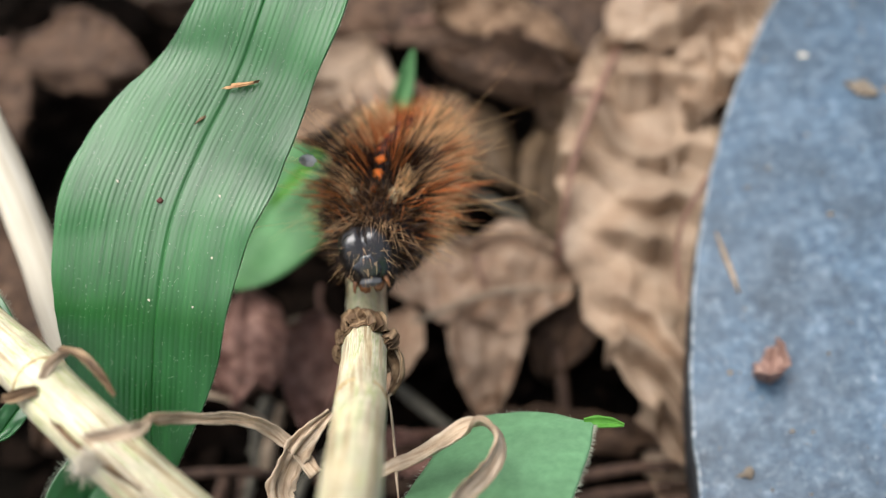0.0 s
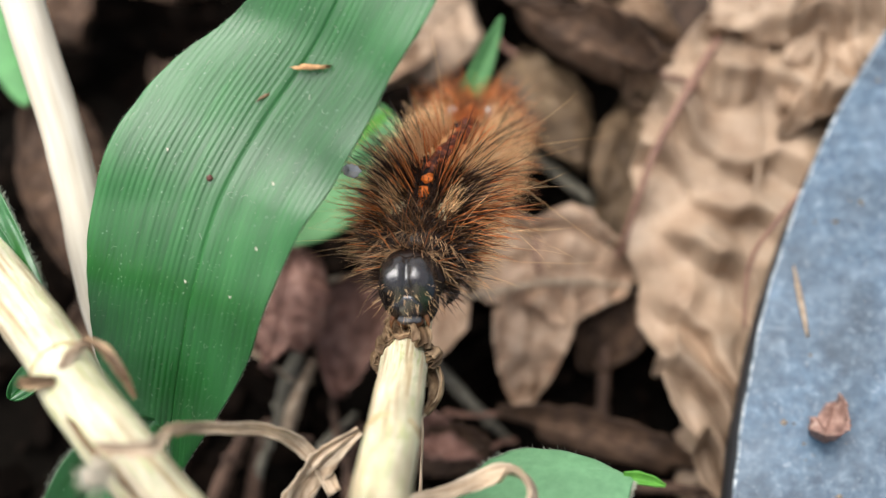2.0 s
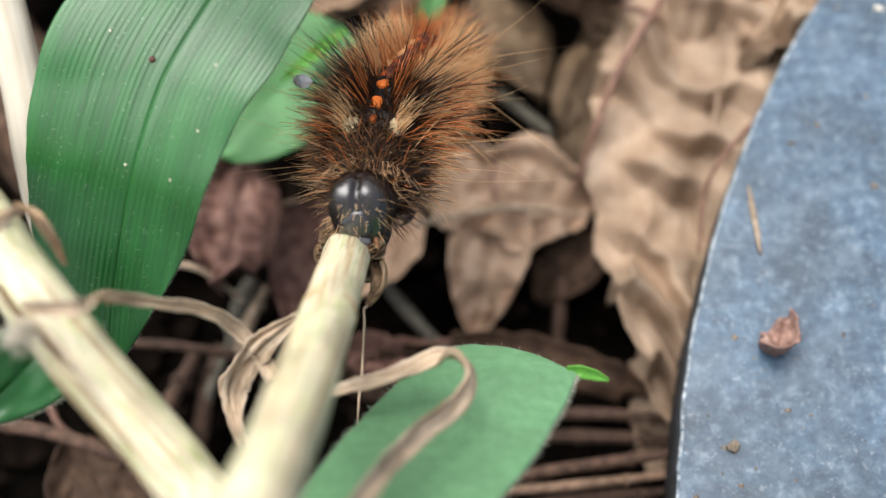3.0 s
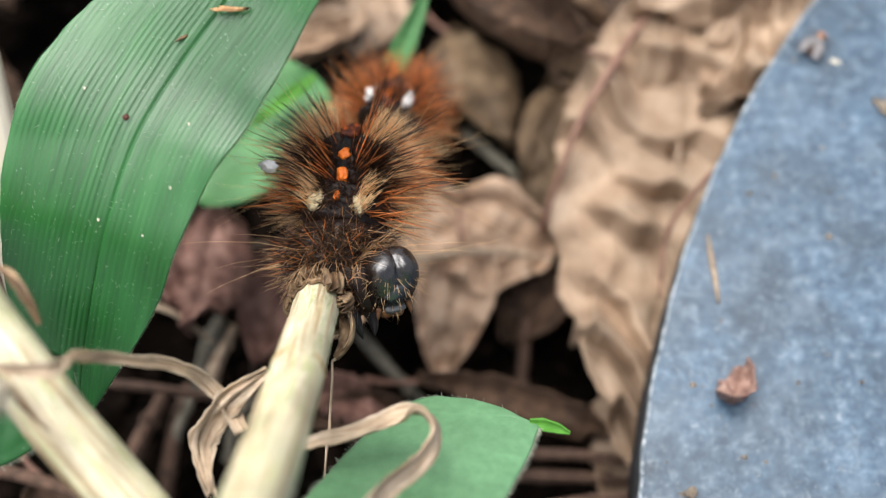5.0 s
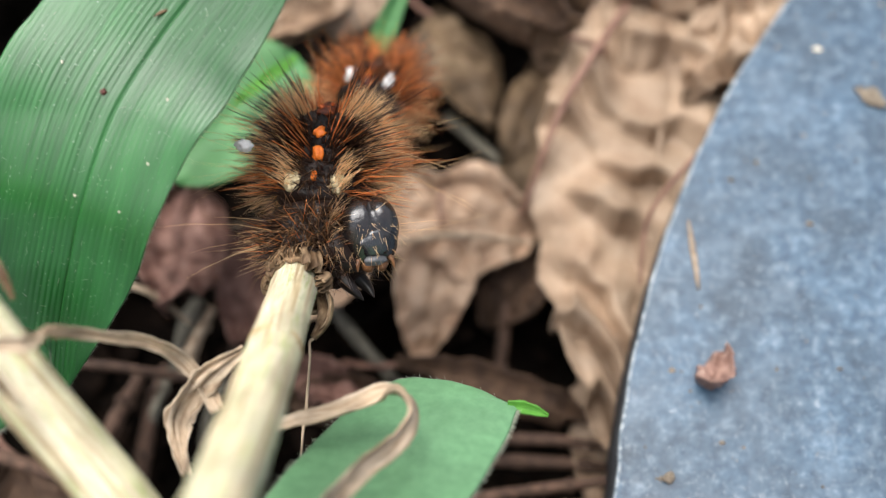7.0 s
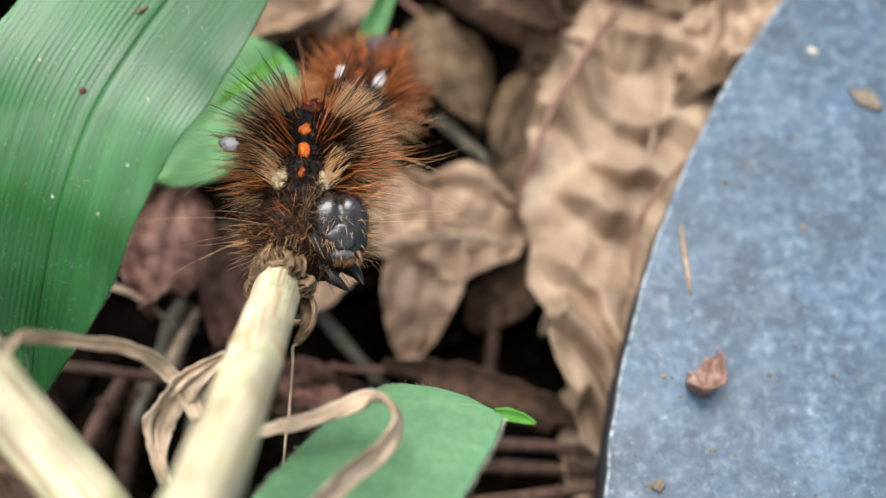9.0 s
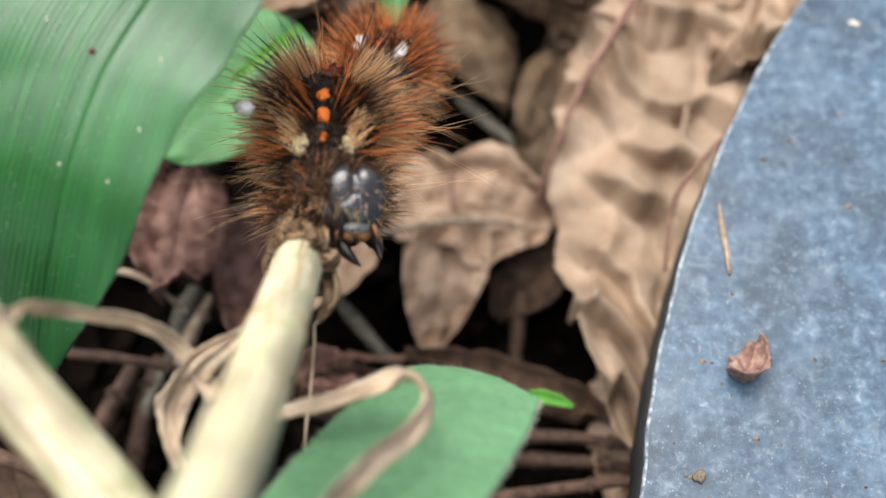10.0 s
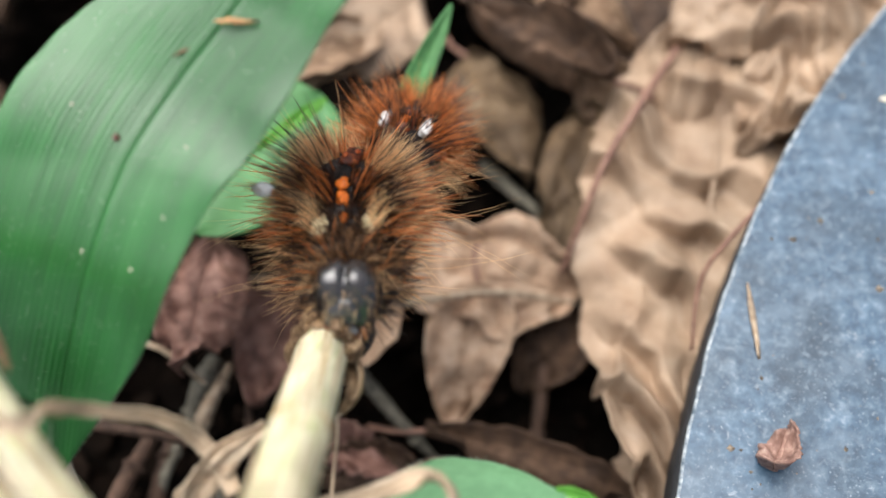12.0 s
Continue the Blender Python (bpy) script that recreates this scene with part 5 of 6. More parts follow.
SEGMENTS = [
    # name, radius, half length, bristles
    ("thorax_segment", 0.3, 0.22, [(8, "dark", 26, 0.12, 0.6, 0.2, COARSE, 10), (12, "brown", 22, 0.2, 0.4, 0.35, COARSE, 10), (38, "brown", 26, 0.24, 0.4, 0.35, COARSE, 14), (50, "rust", 8, 0.28, 0.3, 0.3, SPINE, 18), (30, "dark", 30, 0.14, 0.5, 0.2, COARSE, 14), (60, "dark", 26, 0.18, 0.4, 0.2, COARSE, 14), (84, "dark", 60, 0.2, 0.35, 0.2, COARSE, 16), (88, "brown", 18, 0.26, 0.3, 0.25, SPINE, 18), (112, "dark", 50, 0.26, 0.35, 0.3, COARSE, 16), (115, "brown", 16, 0.3, 0.3, 0.3, COARSE, 16)]),
    ("thorax_segment", 0.43, 0.25, [(6, "dark", 50, 0.11, 0.6, 0.2, COARSE, 9), (6, "dark", 44, 0.2, 0.5, -0.5, COARSE, 9), (14, "brown", 20, 0.22, 0.4, -0.5, COARSE, 10), (10, "brown", 26, 0.2, 0.45, 0.3, COARSE, 9), (32, "brown", 40, 0.25, 0.4, 0.25, COARSE, 12), (30, "fringe", 12, 0.3, 0.35, 0.35, COARSE, 16), (26, "dark", 50, 0.14, 0.5, 0.2, COARSE, 12), (30, "rust", 8, 0.26, 0.4, 0.1, COARSE, 14), (42, "dark", 44, 0.18, 0.4, 0.15, COARSE, 12), (64, "dark", 70, 0.2, 0.36, 0.1, COARSE, 14), (72, "brown", 20, 0.26, 0.34, 0.1, SPINE, 16), (72, "rust", 10, 0.3, 0.26, 0.1, SPINE, 14), (98, "dark", 110, 0.22, 0.34, 0.1, COARSE, 20), (96, "brown", 22, 0.28, 0.32, 0.1, SPINE, 18), (112, "tan", 60, 0.38, 0.26, 0.2, FINE, 14)]),
    ("thorax_segment", 0.39, 0.21, [(8, "dark", 40, 0.18, 0.4, 0.5, COARSE, 8), (16, "brown", 20, 0.22, 0.35, 0.6, COARSE, 10), (35, "tan", 80, 0.29, 0.12, -0.3, FINE, 5), (33, "cream", 18, 0.19, 0.12, -0.25, FINE, 4), (4, "dark", 14, 0.1, 0.4, 0.1, COARSE, 5), (20, "dark", 16, 0.14, 0.3, 0.1, COARSE, 5), (56, "dark", 44, 0.28, 0.26, 0.05, COARSE, 8), (60, "rust", 14, 0.5, 0.2, 0.1, SPINE, 12), (84, "dark", 34, 0.32, 0.28, 0.1, COARSE, 10), (84, "rust", 14, 0.54, 0.22, 0.1, SPINE, 14), (104, "tan", 110, 0.44, 0.24, 0.15, FINE, 14)]),
    ("body_segment", 0.37, 0.18, [(13, "dark", 30, 0.16, 0.22, 0.0, COARSE, 4), (26, "dark", 44, 0.22, 0.22, -0.05, COARSE, 5), (46, "dark", 46, 0.3, 0.16, -0.1, COARSE, 6), (50, "tan", 24, 0.34, 0.18, -0.1, FINE, 6)] + FLUFF[1:] + CROWN),
    ("body_segment", 0.38, 0.18, [(13, "dark", 30, 0.16, 0.22, 0.0, COARSE, 4), (26, "dark", 54, 0.26, 0.2, -0.05, COARSE, 5), (42, "dark", 70, 0.34, 0.13, -0.1, COARSE, 6), (22, "rust", 3, 0.5, 0.14, 0.0, SPINE, 5)] + FLUFF + CROWN),
    ("body_segment", 0.38, 0.18, [(20, "rust", 14, 0.16, 0.2, 0.0, COARSE, 4), (30, "tan", 70, 0.3, 0.13, -0.05, FINE, 5), (46, "tan", 120, 0.35, 0.15, 0.0, FINE, 7), (26, "dark", 3, 0.5, 0.16, 0.0, SPINE, 6)] + FLUFF + CROWN),
    ("body_segment", 0.38, 0.18, [(20, "rust", 14, 0.16, 0.2, 0.0, COARSE, 4), (30, "tan", 70, 0.3, 0.13, -0.05, FINE, 5), (46, "tan", 120, 0.35, 0.15, 0.0, FINE, 7), (26, "rust", 5, 0.46, 0.16, 0.0, SPINE, 6)] + FLUFF + SPINES),
    ("body_segment", 0.38, 0.18, [(20, "rust", 12, 0.16, 0.2, 0.0, COARSE, 4), (30, "tan", 90, 0.32, 0.14, -0.05, FINE, 5), (46, "tan", 120, 0.35, 0.16, 0.0, FINE, 7), (26, "rust", 4, 0.48, 0.16, 0.0, SPINE, 6)] + FLUFF + SPINES),
    ("body_segment", 0.37, 0.18, [(20, "rust", 12, 0.16, 0.2, 0.0, COARSE, 4), (32, "tan", 80, 0.32, 0.16, -0.05, FINE, 6), (48, "tan", 150, 0.35, 0.18, 0.0, FINE, 8)] + FLUFF + SPINES),
    ("body_segment", 0.36, 0.18, [(8, "rust", 30, 0.2, 0.3, 0.1, COARSE, 7), (24, "rust", 30, 0.28, 0.22, 0.0, COARSE, 7), (48, "rust", 40, 0.4, 0.2, 0.0, COARSE, 10), (44, "tan", 90, 0.36, 0.2, 0.0, FINE, 10)] + FLUFF + SPINES),
    ("body_segment", 0.35, 0.18, [(8, "dark", 40, 0.2, 0.3, -0.05, COARSE, 7), (16, "rust", 26, 0.26, 0.25, 0.0, COARSE, 8), (44, "rust", 34, 0.34, 0.2, -0.05, COARSE, 6), (60, "rust", 56, 0.4, 0.22, -0.1, COARSE, 9), (85, "rust", 50, 0.46, 0.24, 0.0, COARSE, 12), (50, "dark", 12, 0.56, 0.2, 0.0, SPINE, 14), (100, "tan", 80, 0.44, 0.26, 0.0, FINE, 14)]),
    ("body_segment", 0.3, 0.17, [(20, "rust", 40, 0.28, 0.24, -0.3, COARSE, 9), (48, "rust", 56, 0.38, 0.24, -0.3, COARSE, 11), (85, "rust", 50, 0.44, 0.26, -0.3, COARSE, 12), (45, "dark", 16, 0.56, 0.24, -0.3, SPINE, 16)]),
    ("tail_segment", 0.24, 0.15, [(25, "rust", 40, 0.3, 0.26, -0.6, COARSE, 12), (60, "rust", 50, 0.4, 0.26, -0.6, COARSE, 14), (100, "rust", 44, 0.48, 0.26, -0.5, COARSE, 14), (50, "dark", 14, 0.58, 0.26, -0.5, SPINE, 18)]),
]


def leg(side, radius, seed):
    """A short black jointed leg with a claw."""
    pts = [(side * radius * 0.5, 0.0, -radius * 0.6), (side * radius * 0.75, 0.06, -radius - 0.08), (side * radius * 0.72, 0.1, -radius - 0.18), (side * radius * 0.55, 0.13, -radius - 0.28)]
    return tube("leg", pts, [0.075, 0.066, 0.058, 0.045, 0.03, 0.006], 22, 10, 0.25, seed)


body = []
for number, (kind_name, radius, half, rows) in enumerate(SEGMENTS):
    seg = part(kind_name, ring_body(kind_name, radius, half, number * 3.1), SKIN_TAN if 6 <= number <= 8 else SKIN, caterpillar)
    for colour, me in tufts(radius, half, rows, 100 + number * 10):
        part(colour + "_bristles", me, HAIR[colour], seg, {"fringe": "golden brown bristles", "brown": "drooping brown bristles", "cream": "pale cream bristles", "tan": "golden tan bristles", "rust": "rust-red bristles", "dark": "blackish brown bristles"}[colour])
    if number < 3:
        for side in (1, -1):
            part("leg", leg(side, radius * (0.68, 0.85, 0.95)[number], number), LEG_BLACK, seg, "short black jointed leg")
    if 5 <= number <= 8 or number == 12:
        for side in (1, -1):
            foot = part("proleg", tube("proleg", [(side * 0.12, 0, -radius * 0.7), (side * 0.16, 0, -radius * 1.2), (side * 0.12, 0.02, -radius * 1.75)], [0.1, 0.085, 0.07, 0.085], 12, 10, 0.2, number), SKIN_RUST, seg, "stubby reddish-brown proleg")
    if number in (2, 3, 4, 10):
        size = {2: (0.028, 0.045, 0.022), 3: (0.05, 0.08, 0.03), 4: (0.055, 0.055, 0.03), 10: (0.045, 0.05, 0.03)}[number]
        spot = part("orange_spot", dot(size, number), ORANGE, seg, "bright orange spot on the back")
        spot.location = (0, 0.02 * CM, radius * 1.0 * CM)
    if 3 <= number <= 4:
        band = part("dorsal_band", lump("dorsal_band", (0.08, 0.2, 0.05), 60 + number, 0.4, 2.0, 10, 18), VELVET, seg, "velvet black band on the back")
        band.location = (0, 0, radius * 0.87 * CM)
    if 5 <= number <= 10:
        band = part("dorsal_stripe", lump("dorsal_stripe", (0.1, 0.2, 0.06), 60 + number, 0.3, 2.2, 10, 18), STRIPE_RED, seg, "dark red stripe on the back")
        band.location = (0, 0, radius * 0.88 * CM)
    if 5 <= number <= 9:
        for side in (1, -1):
            spot = part("orange_spot", lump("spot", (0.026, 0.042, 0.02), number + side, 0.9, 2.6), SPOT_RED, seg, "orange-red spot on the back")
            spot.location = (side * 0.04 * CM, (0.03 + 0.04 * side) * CM, radius * 0.99 * CM)
    if number == 2:
        for side in (1, -1):
            spot = part("cream_patch", lump("cream_patch", (0.06, 0.085, 0.05), 20 + side, 0.9, 3.0, 12, 16), CREAM, seg, "pale cream patch")
            spot.location = (side * 0.19 * CM, 0.07 * CM, radius * 0.86 * CM)
    if number == 10:
        for side in (1, -1):
            spot = part("white_patch", dot((0.055, 0.11, 0.05), 30 + side), WHITE, seg, "white side patch")
            spot.location = (side * 0.2 * CM, 0.03 * CM, radius * 0.88 * CM)
    if number in (3, 4, 5, 6):
        for side in (1, -1):
            spot = part("red_wart", dot((0.06, 0.06, 0.06), 40 + number + side), SKIN_RUST, seg, "reddish wart at the side")
            spot.location = (side * radius * 0.97 * CM, 0.03 * CM, -0.02 * CM)
    body.append(seg)

# a white flake caught in the bristles, a few long fine hairs
flake_white = part("white_flake", lump("white_flake", (0.07, 0.055, 0.055), 77, 0.7, 2.2, 12, 18), WHITE, body[3], "white flake caught in the bristles")
flake_white.location = (0.6 * CM, 0.12 * CM, 0.66 * CM)
long_rng = np.random.RandomState(8)
for n_seg, count in ((3, 8), (5, 16), (8, 14), (1, 10)):
    roots, ways, lengths = [], [], []
    for _ in range(count):
        w = radians(long_rng.choice((-1, 1)) * long_rng.uniform(40, 125))
        n = np.array((math.sin(w), 0, math.cos(w)))
        roots.append(n * 0.3)
        ways.append(n + long_rng.normal(0, 0.25, 3))
        lengths.append(long_rng.uniform(0.75, 1.55))
    part("long_hairs", hairs("long_hairs", roots, ways, lengths, 0.0028, 0.2, n_seg), HAIR_TAN, body[n_seg], "long fine pale hairs")


fringe_rng = np.random.RandomState(18)
for n_seg, count in ((0, 46), (1, 40)):
    roots, ways, lengths = [], [], []
    for _ in range(count):
        w = radians(fringe_rng.uniform(-75, 75))
        n = np.array((math.sin(w), 0, math.cos(w)))
        roots.append(n * (0.28, 0.38)[n_seg] + np.array((0, 0.12, 0)))
        ways.append(n * 0.75 + np.array((0, 0.85, 0)) + fringe_rng.normal(0, 0.16, 3))
        lengths.append(fringe_rng.uniform(0.24, 0.48))
    part("fringe", hairs("fringe", roots, ways, lengths, 0.0042, 0.12, n_seg, (0, 0.1, -0.3)), HAIR_FRINGE, body[n_seg], "pale brown bristles drooping over the head")


def head_shell():
    verts, faces = [], []
    rings, sides = 26, 40
    for k in range(rings + 1):
        p = math.pi * k / rings
        for j in range(sides):
            w = 2 * math.pi * j / sides
            d = np.array((math.sin(p) * math.cos(w), math.sin(p) * math.sin(w), math.cos(p)))
            front = max(0, d[1])
            cleft = 0.18 * math.exp(-(d[0] / 0.12) ** 2) * max(0, d[2] + 0.35) * (0.35 + front)
            flat = 1 - 0.12 * front * max(0, -d[2])
            r = (1 - cleft) * flat * (1 + 0.012 * noise.noise(Vector(d * 9)))
            wide = 1 - 0.2 * max(0, -d[2]) ** 1.5
            block = (abs(d[0]) ** 3.1 + abs(d[1]) ** 3.1 + abs(d[2]) ** 3.1) ** (-1 / 3.1)
            dent = 1 + 0.05 * noise.noise(Vector(d * 2.3 + np.array((4, 1, 2))))
            verts.append((d[0] * 0.245 * r * wide * block * dent, d[1] * 0.2 * r * block * dent, d[2] * 0.3 * r * block * dent))
    for k in range(rings):
        for j in range(sides):
            i, j2 = k * sides, (j + 1) % sides
            faces.append((i + j, i + sides + j, i + sides + j2, i + j2))
    return mesh_of("head", verts, faces)


head = part("head", head_shell(), CHITIN, caterpillar, "glossy black two-lobed head")
mouth = part("clypeus", lump("clypeus", (0.125, 0.035, 0.12), 5, 0.35, 2.2, 14, 20), CLYPEUS, head, "glossy black plate on the face")
mouth.location = Vector((0, 0.185, -0.03)) * CM
lip = part("labrum", lump("labrum", (0.1, 0.04, 0.05), 15, 0.3, 2.0, 12, 18), LIP, head, "grey upper lip")
lip.location = Vector((0, 0.18, -0.185)) * CM
for side in (1, -1):
    jaw = part("mandible", lump("mandible", (0.055, 0.05, 0.06), 6 + side, 0.3), CHITIN_BROWN, head, "brown mandible")
    jaw.location = Vector((side * 0.06, 0.14, -0.25)) * CM
    part("antenna", tube("antenna", [(side * 0.13, 0.13, -0.17), (side * 0.155, 0.17, -0.22), (side * 0.16, 0.19, -0.27)], [0.026, 0.02, 0.006], 10, 8), CHITIN_BROWN, head, "short brown antenna")
    for k in range(3):
        eye = part("eyelet", lump("eyelet", (0.014, 0.014, 0.014), k, 0.0), CHITIN, head)
        eye.location = Vector((side * (0.19 + 0.008 * k), 0.11 - 0.03 * k, -0.12 + 0.035 * k)) * CM
    part("palp", tube("palp", [(side * 0.03, 0.12, -0.24), (side * 0.035, 0.14, -0.29), (side * 0.03, 0.15, -0.31)], [0.018, 0.012, 0.005], 8, 7), CHITIN_BROWN, head)
face_rng = np.random.RandomState(9)
roots, ways, lengths = [], [], []
for _ in range(60):
    w, q = face_rng.uniform(-1.2, 1.2), face_rng.uniform(-0.8, 0.9)
    n = np.array((math.sin(w) * math.cos(q), math.cos(w) * math.cos(q), math.sin(q)))
    roots.append(n * (0.24, 0.19, 0.24))
    ways.append(n + face_rng.normal(0, 0.3, 3) + (0, 0, -0.8))
    lengths.append(face_rng.uniform(0.08, 0.24))
part("tan_bristles", hairs("face_bristles", roots, ways, lengths, 0.002, 0.15, 4), HAIR_TAN, head, "sparse pale hairs on the face")

# the dropping that the caterpillar lets fall
dropping = part("dropping", lump("dropping", (0.19, 0.17, 0.19), 12, 0.28, 2.6, 14, 18), FRASS)
tagged(dropping, "dark blue-grey ridged dropping", "dropping")

# a small fly that walks over the plate
fly = thing("fly", "small fly with orange-brown head and grey body", "fly", at=(3.7, 2.6, 3.13))
part("thorax", lump("thorax", (0.055, 0.08, 0.05), 3, 0.15), FLY_GREY, fly).location = (0, 0, 0.07 * CM)
part("abdomen", lump("abdomen", (0.055, 0.09, 0.045), 4, 0.15), HAIR_DARK, fly, "dark abdomen").location = (0, -0.12 * CM, 0.065 * CM)
part("head", lump("head", (0.05, 0.045, 0.045), 5, 0.1), FLY_ORANGE, fly, "orange-brown head").location = (0, 0.1 * CM, 0.075 * CM)
for side in (1, -1):
    wing = part("wing", ribbon("wing", [(side * 0.02, 0.02, 0.115), (side * 0.07, -0.1, 0.12), (side * 0.09, -0.24, 0.1)], [0.02, 0.05, 0.03], [(0, 0, 1)] * 3, 0.004, 14, 8, 0.05, 3, 0.004), FLY_GREY, fly, "thin grey wing")
    for k, y in enumerate((0.05, 0.0, -0.05)):
        part("leg", tube("leg", [(side * 0.04, y, 0.06), (side * 0.11, y * 2, 0.09), (side * 0.17, y * 3, 0.0)], [0.01, 0.008, 0.005], 10, 6), HAIR_DARK, fly)

# ---- what moves ----
# seconds; back spot on the first body segment; head; white-patched segment; way the face looks
POSES = [
    (0.0, (-0.83, -1.23, 5.48), (-1.08, -1.84, 5.10), (-0.54, 0.13, 4.39), (0.00, 0.50, 0.86)),
    (0.5, (-0.80, -1.22, 5.47), (-1.00, -1.90, 5.07), (-0.54, 0.13, 4.39), (-0.05, 0.50, 0.86)),
    (1.0, (-0.84, -1.23, 5.45), (-1.02, -1.96, 5.03), (-0.56, 0.12, 4.38), (-0.05, 0.55, 0.83)),
    (1.5, (-0.95, -1.26, 5.43), (-1.16, -2.01, 5.01), (-0.66, 0.08, 4.35), (0.00, 0.70, 0.71)),
    (2.0, (-1.03, -1.37, 5.38), (-1.19, -2.04, 5.00), (-0.67, 0.06, 4.34), (0.00, 0.65, 0.76)),
    (2.5, (-0.99, -1.44, 5.35), (-1.13, -2.10, 4.96), (-0.66, 0.02, 4.32), (-0.03, 0.45, 0.89)),
    (3.2, (-0.98, -1.49, 5.32), (-1.14, -2.32, 4.86), (-0.72, -0.04, 4.29), (0.00, 0.50, 0.86)),
    (4.0, (-1.00, -1.52, 5.31), (-0.93, -2.38, 4.82), (-0.70, -0.12, 4.25), (0.20, 0.55, 0.80)),
    (4.8, (-1.01, -1.54, 5.30), (-0.70, -2.39, 4.80), (-0.69, -0.16, 4.24), (0.40, 0.62, 0.67)),
    (5.5, (-1.01, -1.53, 5.31), (-0.50, -2.34, 4.82), (-0.70, -0.14, 4.24), (0.55, 0.62, 0.55)),
    (6.0, (-1.02, -1.53, 5.31), (-0.50, -2.27, 4.86), (-0.70, -0.14, 4.24), (0.48, 0.55, 0.68)),
    (6.5, (-1.04, -1.54, 5.31), (-0.56, -2.21, 4.89), (-0.71, -0.15, 4.24), (0.25, 0.35, 0.90)),
    (7.5, (-1.05, -1.53, 5.31), (-0.63, -2.14, 4.91), (-0.69, -0.16, 4.24), (0.30, 0.35, 0.88)),
    (8.5, (-1.04, -1.51, 5.32), (-0.69, -2.10, 4.93), (-0.67, -0.15, 4.24), (0.20, 0.32, 0.92)),
    (9.5, (-1.05, -1.50, 5.32), (-0.78, -2.11, 4.92), (-0.67, -0.16, 4.24), (0.10, 0.28, 0.95)),
    (10.5, (-1.08, -1.49, 5.33), (-0.84, -2.11, 4.93), (-0.71, -0.16, 4.23), (0.08, 0.28, 0.95)),
    (11.2, (-1.09, -1.50, 5.33), (-0.93, -2.14, 4.92), (-0.70, -0.16, 4.24), (0.05, 0.35, 0.93)),
    (12.0, (-1.12, -1.51, 5.32), (-1.07, -2.19, 4.90), (-0.70, -0.16, 4.24), (0.00, 0.50, 0.86)),
]
STATIONS = (0.62, 1.24, 1.76, 2.0, 2.42, 2.8, 3.2, 3.55, 3.8, 4.3, 5.0, 5.5, 5.85)


def turn_to(centre, ahead, up):
    y = Vector(ahead).normalized()
    x = y.cross(Vector(up)).normalized()
    z = x.cross(y)
    m = Matrix((x, y, z)).transposed().to_4x4()
    m.translation = Vector(centre) * CM
    return m


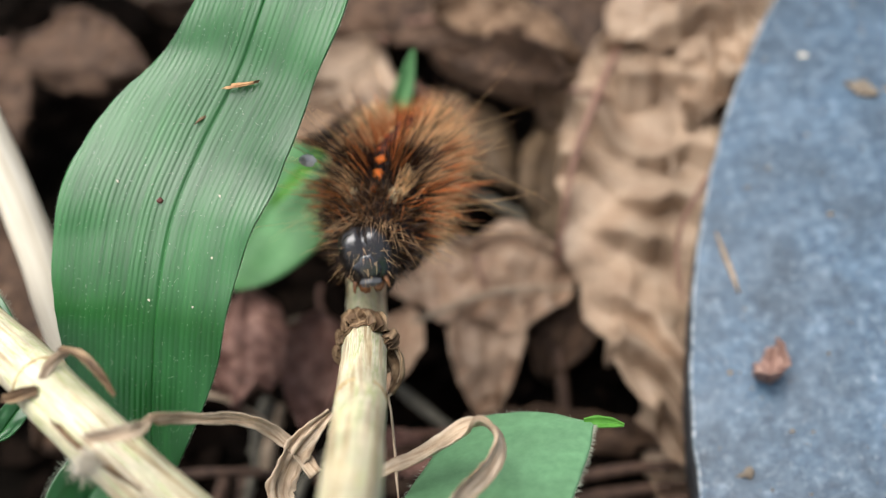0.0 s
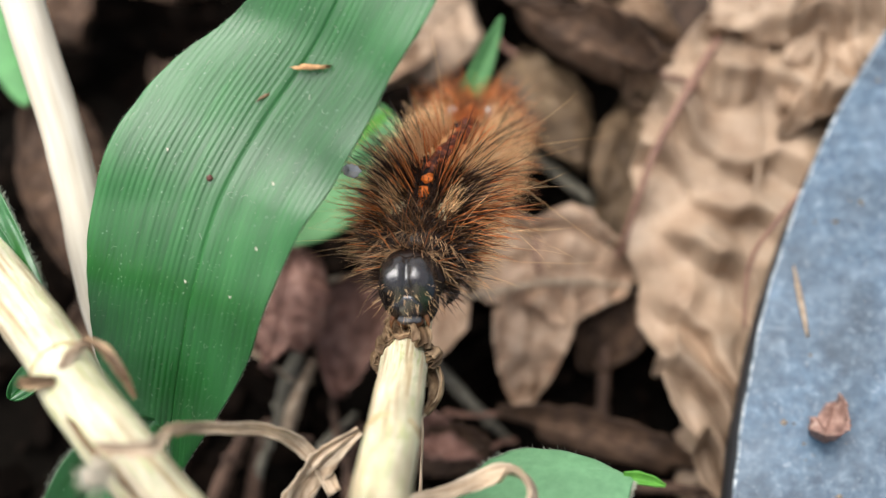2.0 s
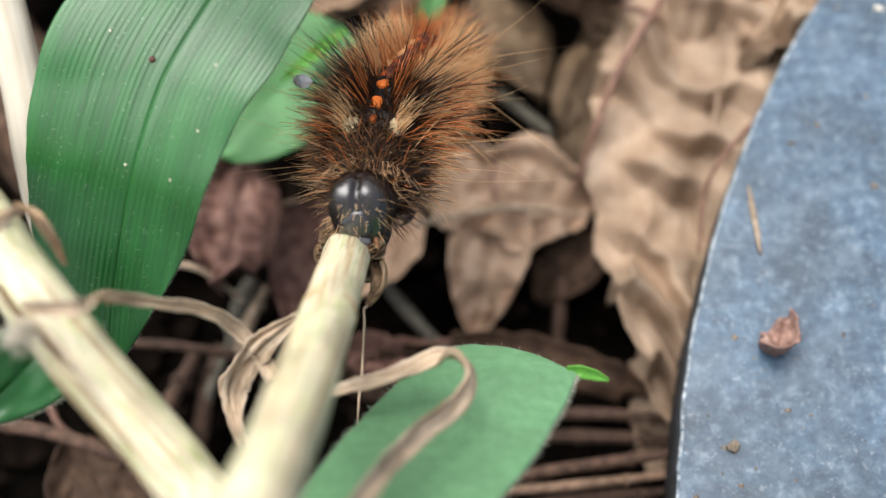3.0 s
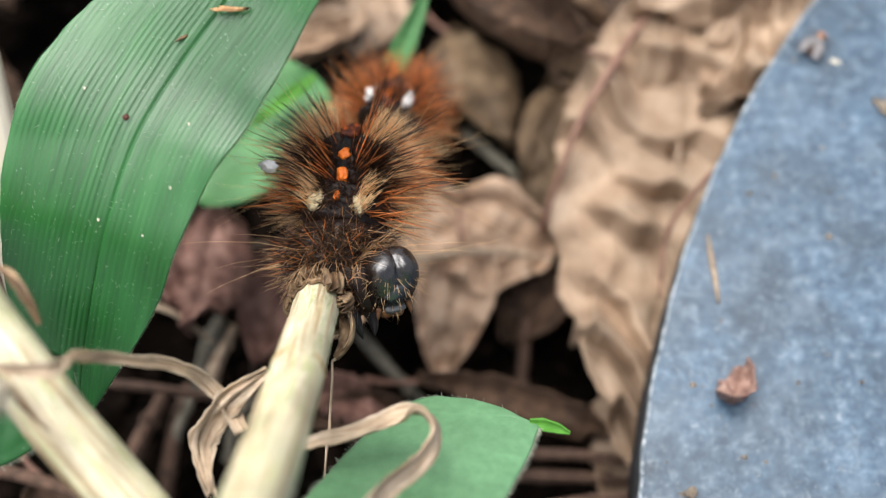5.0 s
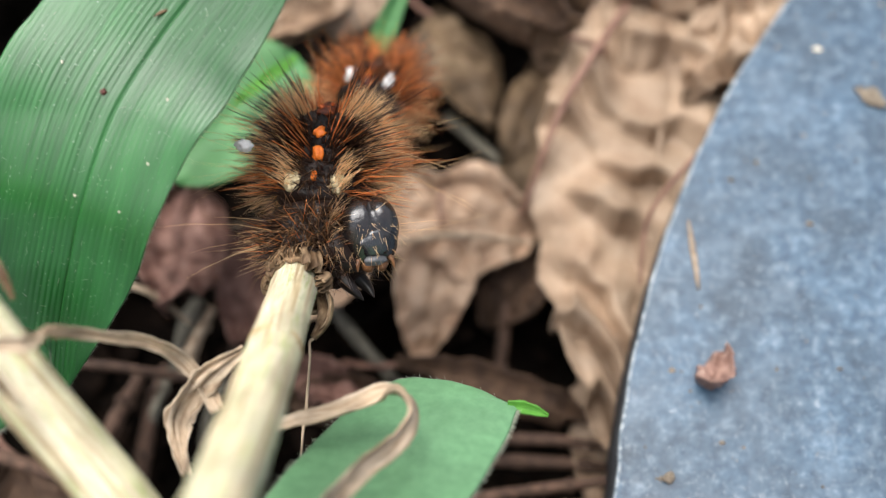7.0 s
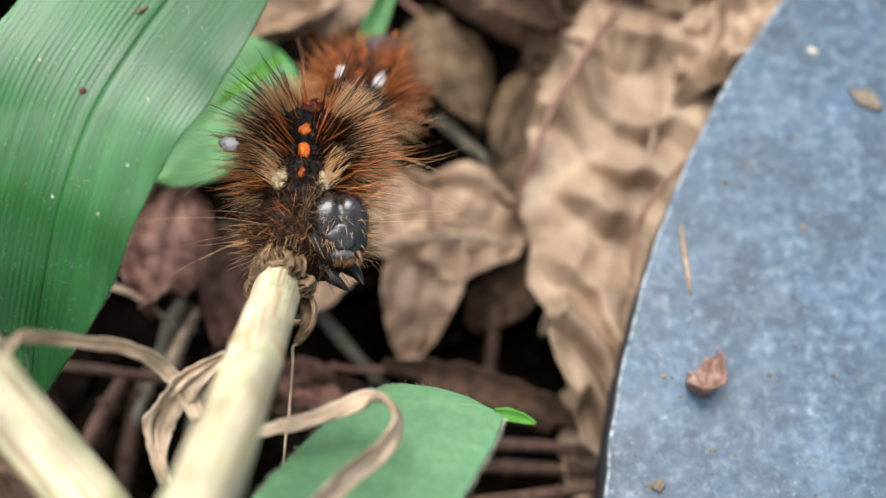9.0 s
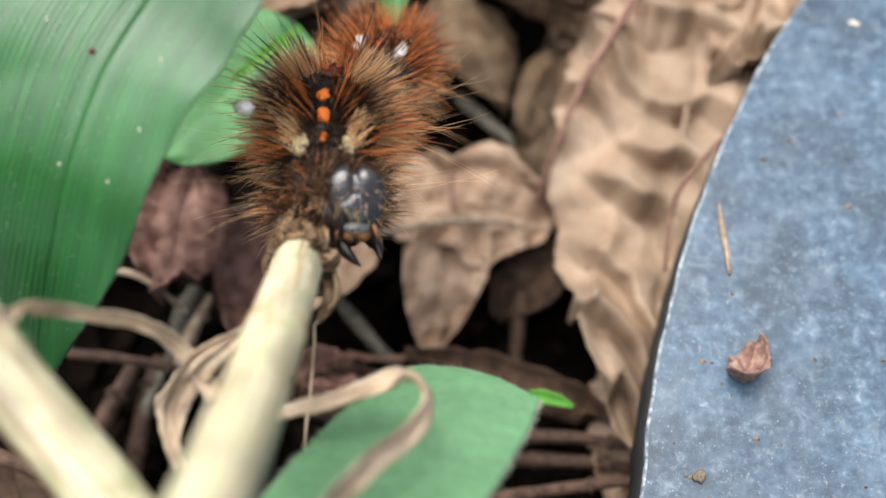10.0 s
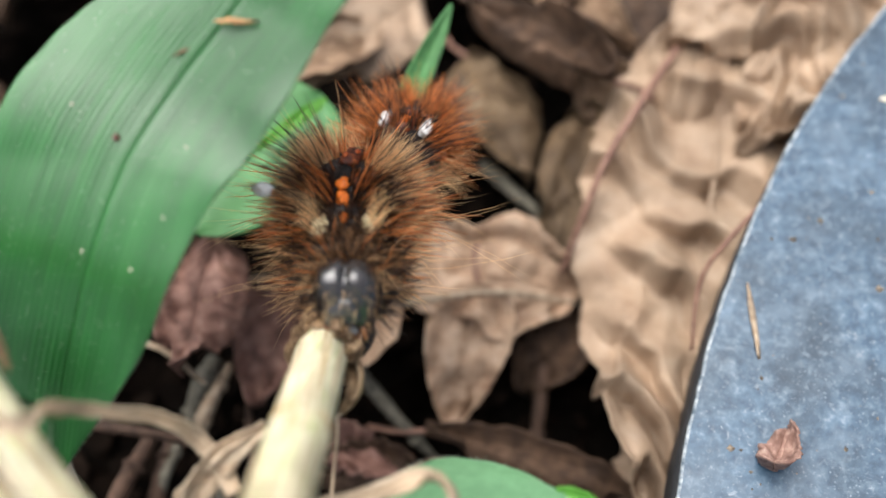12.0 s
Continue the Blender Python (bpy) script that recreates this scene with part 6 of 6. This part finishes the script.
def motions():
    rows = [[] for _ in body]
    face_rows, drop_rows = [], []
    for t, back, face, rear, way in POSES:
        f = np.array(back) + (0, -0.02, -0.36)
        lift = float(np.interp(t, (0.0, 1.5, 3.2, 4.8, 9.5, 12.0), (0.3, 0.8, 1.0, 0.2, 0.2, 0.9)))  # the head rides on top of the stem
        h = np.array(face) + (0, -0.06, 0.12) + np.array((0.03, -0.15, 0.33)) * lift
        r = np.array(rear) + (0, -0.02, -0.34)
        arch = float(np.interp(t, (0.0, 1.5, 2.0, 2.5, 3.2, 4.8), (0.9, 0.75, 0.9, 1.0, 1.0, 0.0)))
        r = r + np.array((0.0, 0.28, -0.62)) * arch
        e = r + (0.12, 0.62, -0.42)
        free = min(1.0, max(0.0, (t - 2.5) / 2.0)) - 0.6 * min(1.0, max(0.0, (t - 7.5) / 4.5))
        k0 = h * 0.5 + f * 0.5 + (0, 0, -0.1)
        chest = k0 * (1 - free) + np.array((-1.05, -2.34, 4.83)) * free
        line = [h, chest, f, f + np.array((0.03, 0.31, -0.1)) + np.array((0.07, 0.05, -0.04)) * arch, f + np.array((0.08, 0.64, -0.93)) + np.array((0.28, 0.31, 0.35)) * arch, r, e]
        fine = spline(line, 601)
        for number, (seg, s, out) in enumerate(zip(body, STATIONS, rows)):
            k = int(s * 100)
            ahead = fine[max(k - 8, 0)] - fine[min(k + 8, 600)]
            rear_up = free * (1.0, 0.6, 0.25, 0.0)[min(number, 3)]  # the reared front shows its back to the sky behind it
            out.append((t, turn_to(fine[k] - CAT_AT, ahead, (0.0, 0.25 + 0.6 * rear_up, 1.0 - 0.5 * rear_up))))
        look_way = way[0] * np.array((1, 0, 0)) + way[1] * np.array((0, -0.906, -0.423)) + way[2] * np.array((0, -0.423, 0.906))
        face_rows.append((t, turn_to(h - CAT_AT, look_way, (-0.5 * way[0], 0.9, 0.42))))
        if t <= 7.5:
            drop_rows.append((t, pose(*(e * CM + np.array((-0.02, -0.2, 0.1)) * CM))))
    for seg, out in zip(body, rows):
        walk(seg, out)
    walk(head, face_rows)
    out_x, out_y, out_z = -0.46, 0.66, 3.78
    drop_rows += [(9.3, pose(out_x * CM, out_y * CM, out_z * CM, 20)), (9.68, pose((out_x + 0.03) * CM, (out_y + 0.12) * CM, (out_z + 0.05) * CM, 40)),
                  (9.8, pose((out_x + 0.06) * CM, (out_y + 0.1) * CM, 1.7 * CM, 80)), (9.87, pose((out_x + 0.1) * CM, (out_y - 0.3) * CM, 0.6 * CM, 120)), (9.95, pose((out_x + 0.1) * CM, (out_y - 0.7) * CM, 0.4 * CM, 160)), (12.0, pose((out_x + 0.1) * CM, (out_y - 0.7) * CM, 0.4 * CM, 160))]
    walk(dropping, drop_rows)
    fly_rows = [(0.0, 3.70, 2.6, 20), (3.6, 3.70, 2.6, 20), (4.3, 3.62, 1.4, 150), (4.6, 3.55, 0.5, 120), (4.7, 3.58, 0.52, 40), (4.8, 3.64, 0.63, -20), (4.9, 3.77, 0.78, -25), (5.0, 4.06, 1.21, -38), (5.1, 4.31, 1.42, -42), (5.2, 4.70, 1.71, -50), (5.4, 5.6, 2.4, -50), (12.0, 5.6, 2.4, -50)]
    walk(fly, [(t, pose(x * CM, y * CM, 3.13 * CM, 0, 0, a)) for t, x, y, a in fly_rows])


motions()
